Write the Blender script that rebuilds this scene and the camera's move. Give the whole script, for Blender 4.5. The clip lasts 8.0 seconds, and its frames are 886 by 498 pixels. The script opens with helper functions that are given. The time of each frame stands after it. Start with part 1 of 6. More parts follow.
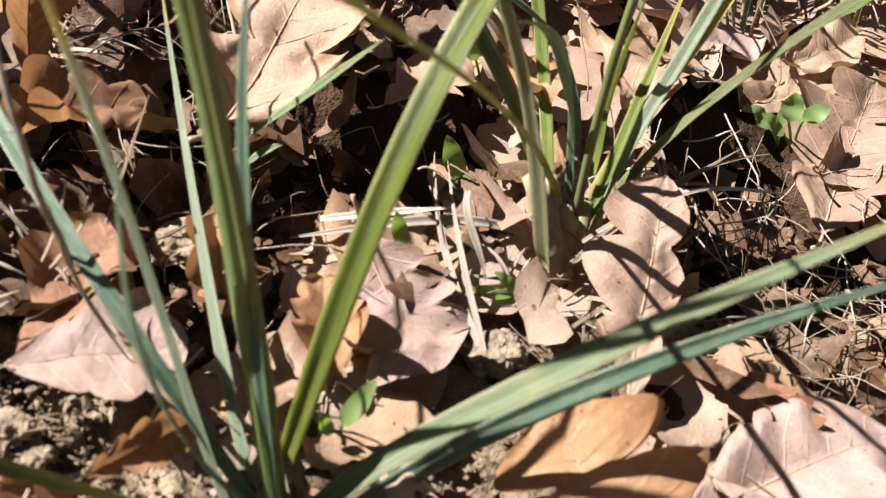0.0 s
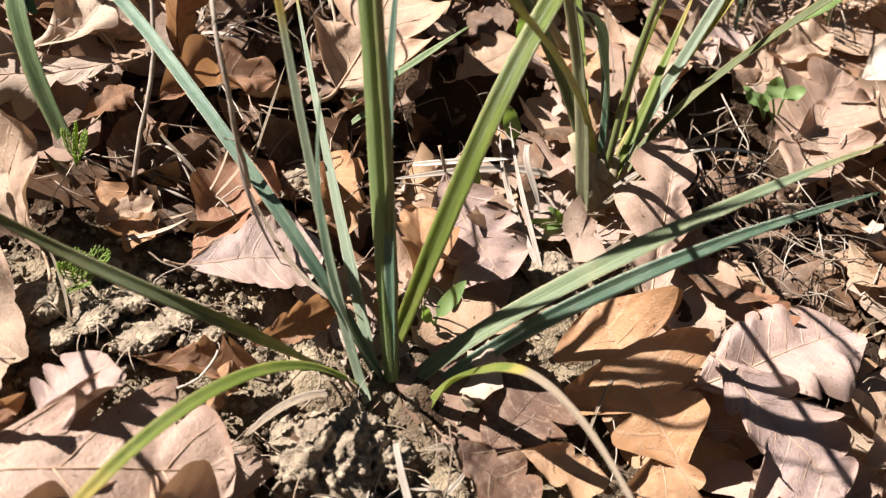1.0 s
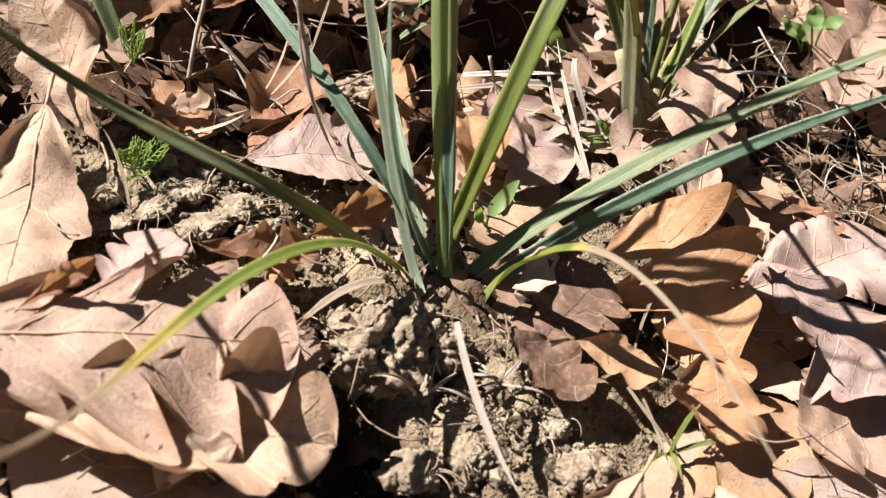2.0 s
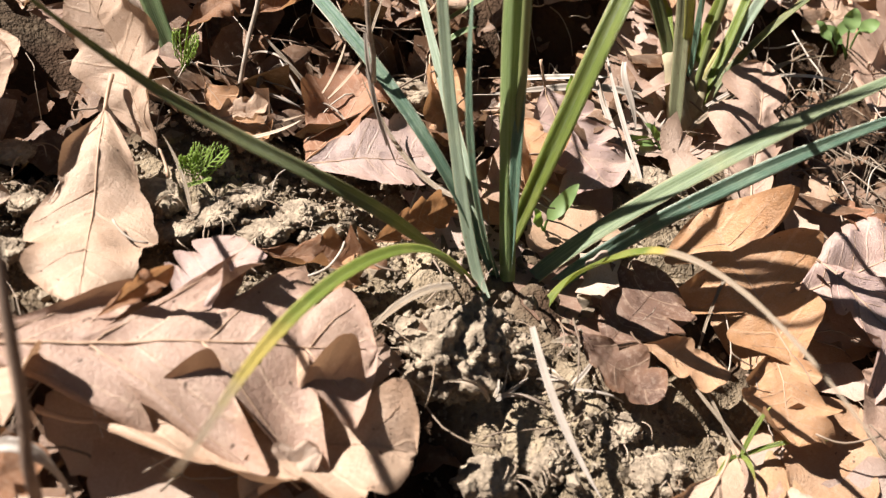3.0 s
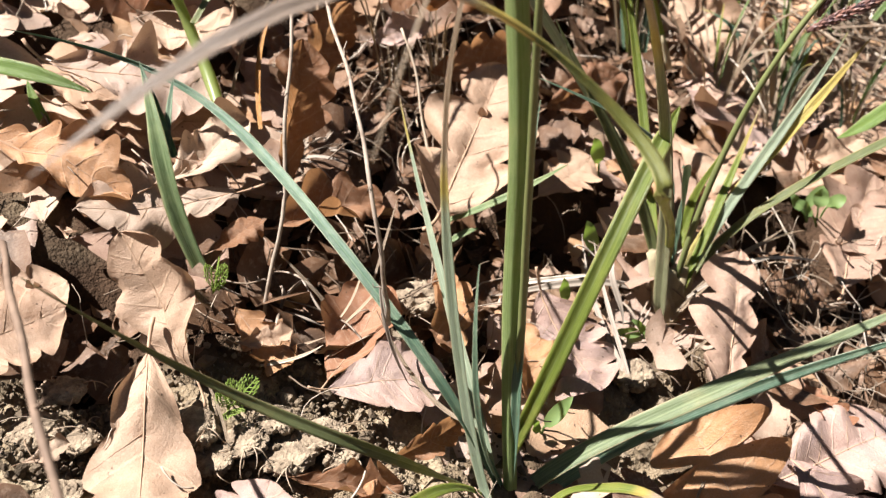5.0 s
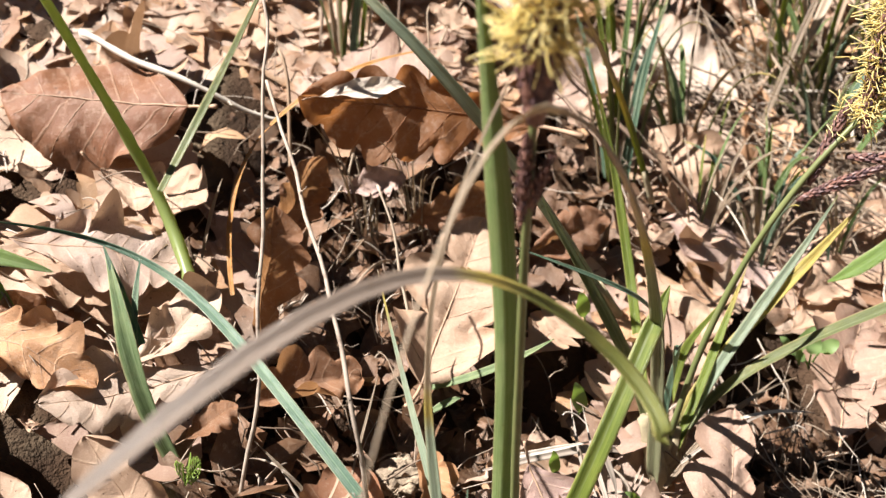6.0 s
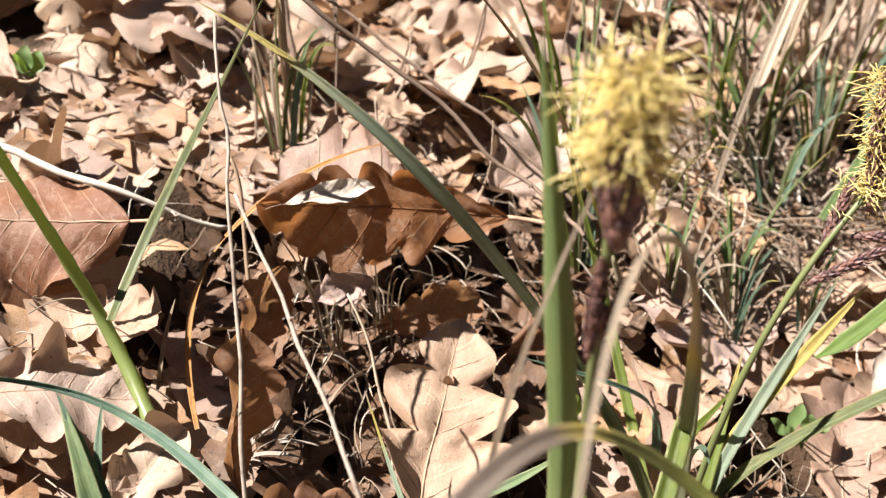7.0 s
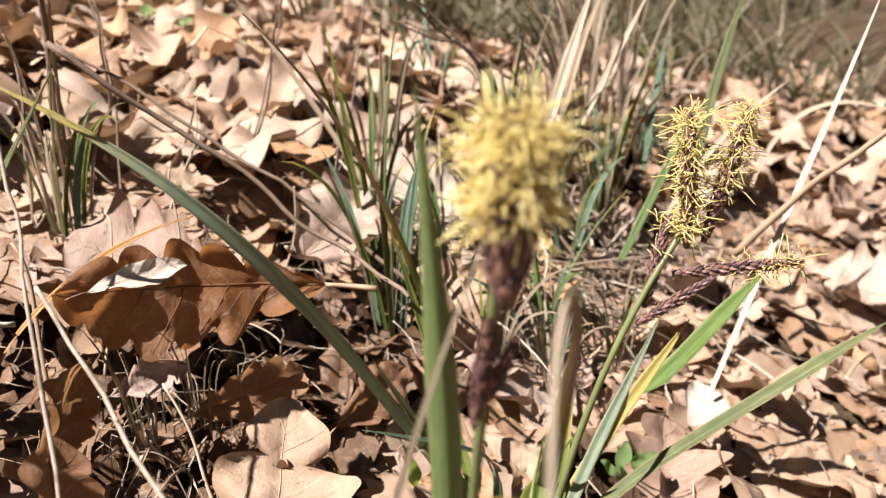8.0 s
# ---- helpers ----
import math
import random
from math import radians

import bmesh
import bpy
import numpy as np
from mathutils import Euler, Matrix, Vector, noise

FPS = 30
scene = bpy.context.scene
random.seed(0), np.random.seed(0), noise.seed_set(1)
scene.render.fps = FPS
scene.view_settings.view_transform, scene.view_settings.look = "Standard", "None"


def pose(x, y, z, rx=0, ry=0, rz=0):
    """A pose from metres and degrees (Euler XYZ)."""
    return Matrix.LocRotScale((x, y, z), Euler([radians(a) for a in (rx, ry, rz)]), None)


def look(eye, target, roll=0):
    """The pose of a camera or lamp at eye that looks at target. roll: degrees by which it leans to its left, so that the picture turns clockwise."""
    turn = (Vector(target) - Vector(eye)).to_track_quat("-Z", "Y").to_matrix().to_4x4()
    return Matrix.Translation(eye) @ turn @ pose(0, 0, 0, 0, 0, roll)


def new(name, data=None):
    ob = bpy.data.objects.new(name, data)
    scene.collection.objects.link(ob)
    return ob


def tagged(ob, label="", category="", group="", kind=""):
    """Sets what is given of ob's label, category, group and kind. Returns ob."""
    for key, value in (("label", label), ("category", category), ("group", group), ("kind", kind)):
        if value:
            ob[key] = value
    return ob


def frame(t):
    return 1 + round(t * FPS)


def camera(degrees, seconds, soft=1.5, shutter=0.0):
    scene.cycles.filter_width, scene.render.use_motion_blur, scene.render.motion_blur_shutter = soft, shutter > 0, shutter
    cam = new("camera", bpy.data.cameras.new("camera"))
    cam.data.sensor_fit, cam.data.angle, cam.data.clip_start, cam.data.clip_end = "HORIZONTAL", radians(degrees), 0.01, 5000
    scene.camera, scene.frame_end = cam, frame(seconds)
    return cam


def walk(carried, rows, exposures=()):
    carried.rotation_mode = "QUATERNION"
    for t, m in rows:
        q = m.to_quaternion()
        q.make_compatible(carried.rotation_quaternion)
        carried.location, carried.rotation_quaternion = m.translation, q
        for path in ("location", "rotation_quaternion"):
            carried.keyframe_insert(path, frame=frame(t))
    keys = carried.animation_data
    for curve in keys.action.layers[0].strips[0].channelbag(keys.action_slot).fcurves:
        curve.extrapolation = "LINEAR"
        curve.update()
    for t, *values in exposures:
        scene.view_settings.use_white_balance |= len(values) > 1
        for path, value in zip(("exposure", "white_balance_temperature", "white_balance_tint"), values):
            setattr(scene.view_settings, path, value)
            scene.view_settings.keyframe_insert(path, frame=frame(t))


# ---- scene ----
cam = camera(46.68, 8.0, soft=1.3, shutter=0.0)
ROWS = [
    (0, 0.0490, -0.0884, 0.1779, 59.47, 2.94, 0.94),
    (0.5, 0.0309, -0.1425, 0.1928, 60.38, 2.44, 0.22),
    (1, 0.0254, -0.1590, 0.1972, 59.81, 1.78, 0.22),
    (1.5, 0.0166, -0.1743, 0.1838, 60.59, 0.85, 0.48),
    (1.7, 0.0134, -0.1780, 0.1778, 60.57, 0.93, 0.69),
    (2.8, -0.0112, -0.1753, 0.1664, 60.88, 0.51, -1.75),
    (3, -0.0169, -0.1758, 0.1715, 60.80, 0.42, -1.51),
    (3.5, -0.0217, -0.1839, 0.1842, 60.00, -0.00, -0.00),
    (4, -0.0167, -0.1900, 0.1996, 60.24, 0.30, 0.22),
    (4.2, -0.0176, -0.1899, 0.2087, 60.65, 0.44, -1.64),
    (5.3, -0.0194, -0.1568, 0.2595, 59.24, 1.55, -2.06),
    (5.5, -0.0161, -0.1503, 0.2648, 59.57, 1.95, -1.92),
    (6, -0.0182, -0.1350, 0.2795, 61.56, 1.75, -4.10),
    (6.5, -0.0353, -0.1156, 0.2868, 64.54, 1.83, -7.68),
    (7, -0.0463, -0.1019, 0.2810, 64.85, 2.40, -11.88),
    (7.5, -0.0594, -0.0881, 0.2728, 65.42, 1.22, -21.63),
    (8, -0.0598, -0.0848, 0.2771, 67.88, 1.83, -25.92),
]
walk(cam, [(t, pose(x, y, z, rx, ry, rz)) for t, x, y, z, rx, ry, rz in ROWS], [(0.0, 1.68), (4.0, 1.76), (6.5, 1.8), (8.0, 1.62)])
# close-up lens: sharp at about 0.3 m, softer nearer and farther
cam.data.dof.use_dof = True
cam.data.dof.focus_distance = 0.3
cam.data.dof.aperture_fstop = 18.0

# ---- light: a clear early-spring day, the sun high on the left ----
SUN_AZ, SUN_EL = -91.0, 56.0
world = bpy.data.worlds.new("sky")
scene.world = world
world.use_nodes = True
wn = world.node_tree.nodes
sky = wn.new("ShaderNodeTexSky")
sky.sky_type, sky.sun_disc = "NISHITA", False
sky.sun_elevation, sky.sun_rotation = radians(SUN_EL), radians(SUN_AZ)
world.node_tree.links.new(sky.outputs[0], wn["Background"].inputs[0])
wn["Background"].inputs[1].default_value = 0.0105
sun = new("sun", bpy.data.lights.new("sun", "SUN"))
sun.data.energy, sun.data.angle, sun.data.color = 5.0, radians(0.53), (1.0, 0.95, 0.92)
s_dir = Vector((math.sin(radians(SUN_AZ)) * math.cos(radians(SUN_EL)), math.cos(radians(SUN_AZ)) * math.cos(radians(SUN_EL)), math.sin(radians(SUN_EL))))
sun.matrix_world = look(s_dir * 5, (0, 0, 0))


# ---- materials ----
class Mat:
    """A small builder for node materials."""

    def __init__(self, name, rough=0.6, spec=0.3):
        self.m = bpy.data.materials.new(name)
        self.m.use_nodes = True
        self.nt = self.m.node_tree
        self.b = self.nt.nodes["Principled BSDF"]
        self.b.inputs["Roughness"].default_value = rough
        self.b.inputs["Specular IOR Level"].default_value = spec
        self.out = self.nt.nodes["Material Output"]

    def n(self, kind, **kw):
        nd = self.nt.nodes.new(kind)
        for k, v in kw.items():
            nd.inputs[k.replace("_", " ")].default_value = v
        return nd

    def link(self, a, b):
        self.nt.links.new(a, b)

    def coords(self, which="Object"):
        return self.nt.nodes.new("ShaderNodeTexCoord").outputs[which]

    def noise(self, vec, scale, detail=4.0, rough=0.6):
        nd = self.n("ShaderNodeTexNoise", Scale=scale, Detail=detail, Roughness=rough)
        self.link(vec, nd.inputs["Vector"])
        return nd.outputs["Fac"]

    def ramp(self, fac, *stops):
        nd = self.nt.nodes.new("ShaderNodeValToRGB")
        e = nd.color_ramp.elements
        while len(e) < len(stops):
            e.new(0.5)
        for el, (p, col) in zip(e, stops):
            el.position, el.color = p, (*col, 1)
        self.link(fac, nd.inputs[0])
        return nd.outputs[0]

    def mix(self, fac, a, b, mode="MIX"):
        nd = self.nt.nodes.new("ShaderNodeMix")
        nd.data_type, nd.blend_type = "RGBA", mode
        for s, v in ((nd.inputs[0], fac), (nd.inputs[6], a), (nd.inputs[7], b)):
            if isinstance(v, (int, float)):
                s.default_value = v
            elif isinstance(v, tuple):
                s.default_value = (*v, 1)
            else:
                self.link(v, s)
        return nd.outputs[2]

    def math(self, op, a, b=0.0, clamp=False):
        nd = self.nt.nodes.new("ShaderNodeMath")
        nd.operation, nd.use_clamp = op, clamp
        for s, v in ((nd.inputs[0], a), (nd.inputs[1], b)):
            if isinstance(v, (int, float)):
                s.default_value = v
            else:
                self.link(v, s)
        return nd.outputs[0]

    def attr(self, name):
        nd = self.nt.nodes.new("ShaderNodeAttribute")
        nd.attribute_name = name
        return nd.outputs["Fac"]

    def random(self):
        return self.nt.nodes.new("ShaderNodeObjectInfo").outputs["Random"]

    def island(self):
        return self.nt.nodes.new("ShaderNodeNewGeometry").outputs["Random Per Island"]

    def bump(self, height, strength, dist):
        nd = self.n("ShaderNodeBump", Strength=strength, Distance=dist)
        self.link(height, nd.inputs["Height"])
        self.link(nd.outputs[0], self.b.inputs["Normal"])
        return nd.outputs[0]

    def done(self, col, sheer=0.0, sheer_col=None):
        """Colour the surface; sheer: the share of light that a thin blade lets through."""
        if isinstance(col, tuple):
            self.b.inputs["Base Color"].default_value = (*col, 1)
        else:
            self.link(col, self.b.inputs["Base Color"])
        if sheer:
            tr = self.nt.nodes.new("ShaderNodeBsdfTranslucent")
            src = sheer_col or col
            if isinstance(src, tuple):
                tr.inputs[0].default_value = (*src, 1)
            else:
                self.link(src, tr.inputs[0])
            mx = self.nt.nodes.new("ShaderNodeMixShader")
            mx.inputs[0].default_value = sheer
            self.link(self.b.outputs[0], mx.inputs[1])
            self.link(tr.outputs[0], mx.inputs[2])
            self.link(mx.outputs[0], self.out.inputs[0])
        return self.m


def leaf_mat(name, tones, sheer=0.16, rnd="object", far=False, glow=(0.5, 0.25, 0.09)):
    """A dead leaf: one tone a leaf, drifting to a browner and a paler one, with stained rims, a fine vein net, pale side veins and specks."""
    k = Mat(name, 0.52, 0.32)
    co = k.coords()
    s = 17.0 if far else 1.0
    who = k.random() if rnd == "object" else k.island()
    tone = k.ramp(who, *[(i / (len(tones) - 1), t) for i, t in enumerate(tones)])
    off = k.nt.nodes.new("ShaderNodeVectorMath")
    off.operation = "ADD"
    k.link(co, off.inputs[0])
    cmb = k.nt.nodes.new("ShaderNodeCombineXYZ")
    for i in range(3):
        k.link(k.math("MULTIPLY", who, 13.7 + 5 * i), cmb.inputs[i])
    k.link(cmb.outputs[0], off.inputs[1])
    v = off.outputs[0]

    def over(field, low, gain, strength):
        return k.math("MULTIPLY", k.math("MULTIPLY", k.math("SUBTRACT", field, low, True), gain, True), strength)

    def towards(col, share):
        return k.mix(share, tone, col)

    col = k.mix(over(k.noise(v, 2.3 * s, 3), 0.42, 4.0, 0.6), tone, towards((0.25, 0.12, 0.055), 0.5))
    col = k.mix(over(k.noise(v, 3.1 * s, 2), 0.5, 4.0, 0.55), col, towards((0.52, 0.39, 0.29), 0.55))
    mott = k.noise(v, 11 * s, 5, 0.7)
    col = k.mix(over(mott, 0.47, 4.5, 0.5), col, towards((0.17, 0.09, 0.05), 0.55))
    col = k.mix(over(k.noise(v, 22 * s, 4, 0.7), 0.5, 6.0, 0.45), col, towards((0.6, 0.47, 0.35), 0.6))
    rim = k.math("MULTIPLY", k.math("SUBTRACT", k.math("ADD", k.attr("rim"), k.math("MULTIPLY", k.noise(v, 4 * s, 4), 0.9)), 1.15, True), 3.0, True)
    col = k.mix(k.math("MULTIPLY", rim, 0.6), col, towards((0.24, 0.115, 0.05), 0.55))
    height = k.math("MULTIPLY", mott, 0.6)
    if not far:
        t = k.math("FRACT", k.math("ADD", k.math("MULTIPLY", k.attr("ven"), 5.0), k.math("MULTIPLY", k.noise(v, 8, 4), 2.6)))
        line = k.math("SUBTRACT", 1.0, k.math("MULTIPLY", k.math("ABSOLUTE", k.math("SUBTRACT", t, 0.5)), 9.0), True)
        col = k.mix(k.math("MULTIPLY", line, 0.16), col, towards((0.17, 0.085, 0.045), 0.5))
        main = k.math("SUBTRACT", 1.0, k.math("MULTIPLY", k.math("ABSOLUTE", k.math("SUBTRACT", k.math("FRACT", k.attr("ven")), 0.5)), 26.0), True)
        col = k.mix(k.math("MULTIPLY", main, 0.55), col, towards((0.6, 0.44, 0.3), 0.6))
        height = k.math("ADD", height, k.math("ADD", k.math("MULTIPLY", line, -0.05), k.math("MULTIPLY", main, 0.35)))
    grain = k.noise(v, 80 * s, 4, 0.75)
    col = k.mix(over(grain, 0.45, 4.0, 0.5), col, towards((0.13, 0.07, 0.04), 0.5))
    vor = k.n("ShaderNodeTexVoronoi", Scale=62.0 * s)
    vor.feature = "DISTANCE_TO_EDGE"
    k.link(v, vor.inputs["Vector"])
    net = k.math("MULTIPLY", vor.outputs["Distance"], 3.0, True)
    col = k.mix(k.math("MULTIPLY", k.math("SUBTRACT", 0.5, net, True), 0.75), col, towards((0.2, 0.1, 0.05), 0.5))
    col = k.mix(over(k.noise(v, 26 * s, 2), 0.68, 16.0, 0.85), col, (0.06, 0.035, 0.022))
    k.bump(k.math("ADD", k.math("MULTIPLY", net, 0.07), k.math("ADD", height, k.math("MULTIPLY", grain, 0.9))), 0.75, 0.0005)
    return k.done(col, sheer, k.mix(0.5, col, glow))


TAN = ((0.386, 0.278, 0.205), (0.386, 0.222, 0.116), (0.482, 0.374, 0.289), (0.318, 0.227, 0.184), (0.241, 0.131, 0.074), (0.521, 0.434, 0.352), (0.444, 0.273, 0.142), (0.386, 0.283, 0.221), (0.531, 0.404, 0.294), (0.289, 0.167, 0.095), (0.425, 0.333, 0.284), (0.415, 0.283, 0.189))
M_LEAF = leaf_mat("dry_oak_leaf", TAN)
M_PALE = leaf_mat("pale_oak_leaf", ((0.41, 0.285, 0.195), (0.46, 0.33, 0.235), (0.39, 0.265, 0.18)))
M_ORANGE = leaf_mat("orange_oak_leaf", ((0.46, 0.255, 0.125), (0.41, 0.215, 0.1), (0.49, 0.29, 0.16)), 0.18)
M_GREY = leaf_mat("greyed_oak_leaf", ((0.36, 0.27, 0.24), (0.3, 0.215, 0.195), (0.39, 0.3, 0.27)), 0.06)
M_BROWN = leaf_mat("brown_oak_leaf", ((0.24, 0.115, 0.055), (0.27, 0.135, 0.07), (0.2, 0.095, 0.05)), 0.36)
M_ROSE = leaf_mat("pinkish_tan_leaf", ((0.37, 0.26, 0.2), (0.34, 0.23, 0.175)))
# shade put into the colour: a far darker copy of the brown leaf
M_DARK = leaf_mat("shade_toned_leaf", ((0.075, 0.04, 0.028), (0.095, 0.052, 0.035)), 0.06)
M_DUSTY = leaf_mat("soil_dusted_leaf", ((0.35, 0.27, 0.2), (0.32, 0.24, 0.175)), 0.05)
M_AMBER = leaf_mat("amber_brown_leaf", ((0.2, 0.085, 0.03), (0.24, 0.105, 0.04)), 0.42, glow=(0.5, 0.18, 0.035))
M_RUSSET = leaf_mat("mottled_russet_leaf", ((0.165, 0.066, 0.032), (0.2, 0.085, 0.042)), 0.2)
M_DUSK = leaf_mat("pinkish_brown_leaf", ((0.27, 0.115, 0.058), (0.31, 0.145, 0.08)), 0.25)
M_WHITE = leaf_mat("bleached_leaf", ((0.62, 0.55, 0.46), (0.64, 0.56, 0.48)), 0.12)
# leaf bits coloured near-black so that the hollows look deep in shade
M_HOLLOW_SHADE = leaf_mat("hollow_shade_leaf", ((0.075, 0.045, 0.027), (0.04, 0.025, 0.016), (0.11, 0.062, 0.035), (0.055, 0.032, 0.02)), 0.04, "island", True)
M_FAR = leaf_mat("leaf_litter", TAN, 0.16, "island", True)

k = Mat("leaf_vein", 0.6)
M_VEIN = k.done(k.mix(k.noise(k.coords(), 200), (0.26, 0.155, 0.095), (0.44, 0.31, 0.21)))

k = Mat("soil", 0.95, 0.12)
co = k.coords()
n1, n2, n3 = k.noise(co, 26, 6, 0.7), k.noise(co, 150, 5, 0.7), k.noise(co, 700, 3)
col = k.ramp(n1, (0.28, (0.1, 0.075, 0.05)), (0.48, (0.215, 0.165, 0.106)), (0.68, (0.345, 0.272, 0.18)))
col = k.mix(k.math("MULTIPLY", k.math("SUBTRACT", n2, 0.5, True), 2.5, True), col, (0.15, 0.115, 0.08))
col = k.mix(k.math("MULTIPLY", k.math("SUBTRACT", n3, 0.55, True), 3.0, True), col, (0.39, 0.33, 0.24))
k.bump(k.math("ADD", k.math("MULTIPLY", n2, 1.0), k.math("MULTIPLY", n3, 0.5)), 0.9, 0.004)
# dark humus under the litter, which also stands in for shade in the hollows
humus_shade = k.ramp(n1, (0.3, (0.022, 0.013, 0.008)), (0.7, (0.075, 0.045, 0.027)))
M_SOIL = k.done(k.mix(k.attr("bare"), humus_shade, col))


k = Mat("clod", 0.95, 0.12)
co = k.coords()
n2, n3 = k.noise(co, 160, 6, 0.75), k.noise(co, 800, 3)
col = k.ramp(n2, (0.32, (0.11, 0.085, 0.06)), (0.5, (0.25, 0.195, 0.138)), (0.66, (0.41, 0.335, 0.238)))
k.bump(k.math("ADD", n2, k.math("MULTIPLY", n3, 0.5)), 0.8, 0.003)
M_CLOD = k.done(col)

k = Mat("soil_crumb", 0.95, 0.12)
co = k.coords()
col = k.ramp(k.island(), (0.0, (0.08, 0.06, 0.042)), (0.5, (0.17, 0.132, 0.092)), (1.0, (0.29, 0.235, 0.17)))
n2 = k.noise(co, 420, 4, 0.7)
col = k.mix(k.math("MULTIPLY", k.math("SUBTRACT", n2, 0.45, True), 2.5, True), col, (0.1, 0.075, 0.05))
k.bump(n2, 0.8, 0.0015)
M_CRUMB = k.done(col)


def blade_mat(name, dark, light, edge, sheer=0.5, glow=(0.36, 0.5, 0.03), ends=((0.26, 0.19, 0.13), (0.5, 0.41, 0.3))):
    """A sedge leaf: fine parallel nerves, a pale keel and margin, blotches, and a yellow then straw-coloured dry end."""
    k = Mat(name, 0.4, 0.6)
    dry, acr = k.attr("dry"), k.attr("across")
    co = k.coords()
    rnd = k.random()
    st = k.nt.nodes.new("ShaderNodeCombineXYZ")
    k.link(k.math("MULTIPLY", acr, 9.0), st.inputs[0])
    k.link(k.math("MULTIPLY", k.attr("along"), 3.0), st.inputs[1])
    k.link(k.math("MULTIPLY", rnd, 20.0), st.inputs[2])
    streak = k.math("MULTIPLY", k.math("SUBTRACT", k.noise(st.outputs[0], 1.6, 5, 0.7), 0.36), 3.6, True)
    nerve = k.math("MULTIPLY", k.math("ADD", k.math("SINE", k.math("ADD", k.math("MULTIPLY", acr, 27.0), k.math("MULTIPLY", streak, 5.0))), 1.0), 0.5)
    green = k.mix(streak, dark, light)
    green = k.mix(k.math("MULTIPLY", nerve, 0.2), green, k.mix(0.75, dark, (0.03, 0.05, 0.02)))
    green = k.mix(k.math("MULTIPLY", k.math("SUBTRACT", k.noise(co, 70, 5, 0.7), 0.5, True), 2.2, True), green, edge)
    keel = k.math("SUBTRACT", 1.0, k.math("MULTIPLY", k.math("ABSOLUTE", acr), 9.0), True)
    green = k.mix(k.math("MULTIPLY", keel, 0.5), green, k.mix(0.5, light, (0.4, 0.48, 0.26)))
    margin = k.math("MULTIPLY", k.math("SUBTRACT", k.math("ABSOLUTE", acr), 0.84, True), 6.0, True)
    green = k.mix(k.math("MULTIPLY", margin, 0.8), green, k.mix(0.5, edge, (0.5, 0.36, 0.22)))
    yellow = k.mix(streak, (0.4, 0.31, 0.07), (0.52, 0.43, 0.14))
    straw = k.mix(streak, *ends)
    wob = k.math("ADD", dry, k.math("MULTIPLY", k.math("SUBTRACT", k.noise(co, 90, 4), 0.5), 0.3))
    col = k.mix(k.math("MULTIPLY", k.math("SUBTRACT", wob, 0.3, True), 5.0, True), green, yellow)
    col = k.mix(k.math("MULTIPLY", k.math("SUBTRACT", wob, 0.58, True), 5.0, True), col, straw)
    fleck = k.math("MULTIPLY", k.math("SUBTRACT", k.noise(co, 420, 2), 0.68, True), 14.0, True)
    col = k.mix(k.math("MULTIPLY", fleck, 0.6), col, (0.16, 0.1, 0.05))
    k.bump(k.math("ADD", nerve, streak), 0.45, 0.0003)
    return k.done(col, sheer, k.mix(0.5, col, k.mix(dry, glow, (0.6, 0.45, 0.22))))


M_GREEN = blade_mat("sedge_green", (0.07, 0.125, 0.035), (0.19, 0.27, 0.09), (0.3, 0.34, 0.12), 0.42, (0.3, 0.46, 0.03))
M_TEAL = blade_mat("sedge_bluish_green", (0.045, 0.1, 0.06), (0.15, 0.235, 0.16), (0.3, 0.36, 0.24), 0.25, (0.2, 0.4, 0.14))
M_PALEBLADE = blade_mat("sedge_pale_green", (0.2, 0.26, 0.17), (0.42, 0.48, 0.36), (0.5, 0.5, 0.34), 0.45, (0.5, 0.6, 0.34))
M_OLIVE = blade_mat("sedge_olive", (0.075, 0.095, 0.03), (0.175, 0.195, 0.085), (0.34, 0.3, 0.12), 0.35, (0.38, 0.4, 0.05))
M_MINT = blade_mat("sedge_mid_green", (0.09, 0.15, 0.06), (0.29, 0.37, 0.19), (0.38, 0.42, 0.2), 0.42, (0.34, 0.5, 0.08))
M_FRONT = blade_mat("sedge_pale_mid_green", (0.16, 0.23, 0.07), (0.37, 0.46, 0.2), (0.42, 0.46, 0.2), 0.5, (0.45, 0.6, 0.08))
M_LIME = blade_mat("sedge_yellow_green", (0.1, 0.15, 0.02), (0.27, 0.325, 0.06), (0.42, 0.39, 0.1), 0.48, (0.46, 0.52, 0.04))
M_ARCH = blade_mat("sedge_yellow_olive", (0.13, 0.15, 0.03), (0.3, 0.3, 0.08), (0.42, 0.36, 0.1), 0.4, (0.46, 0.44, 0.04), ((0.15, 0.112, 0.09), (0.33, 0.27, 0.22)))
M_SAGE = blade_mat("sedge_grey_green", (0.1, 0.14, 0.068), (0.275, 0.325, 0.185), (0.42, 0.38, 0.2), 0.35, (0.3, 0.42, 0.16))
M_DULL = blade_mat("sedge_dull_olive", (0.17, 0.175, 0.09), (0.34, 0.34, 0.2), (0.46, 0.4, 0.25), 0.35, (0.38, 0.38, 0.12))
M_FRESH = blade_mat("grass_bright_green", (0.11, 0.19, 0.035), (0.22, 0.31, 0.085), (0.33, 0.4, 0.13), 0.5, (0.45, 0.62, 0.06))

M_RUST = leaf_mat("withered_orange", ((0.46, 0.2, 0.04), (0.52, 0.27, 0.08)), 0.3, far=True)
k = Mat("stem_green", 0.4)
M_GREEN_STEM = k.done(k.mix(k.noise(k.coords(), 90, 3), (0.08, 0.105, 0.035), (0.19, 0.2, 0.08)), 0.12)
k = Mat("fibrous_sheath", 0.8)
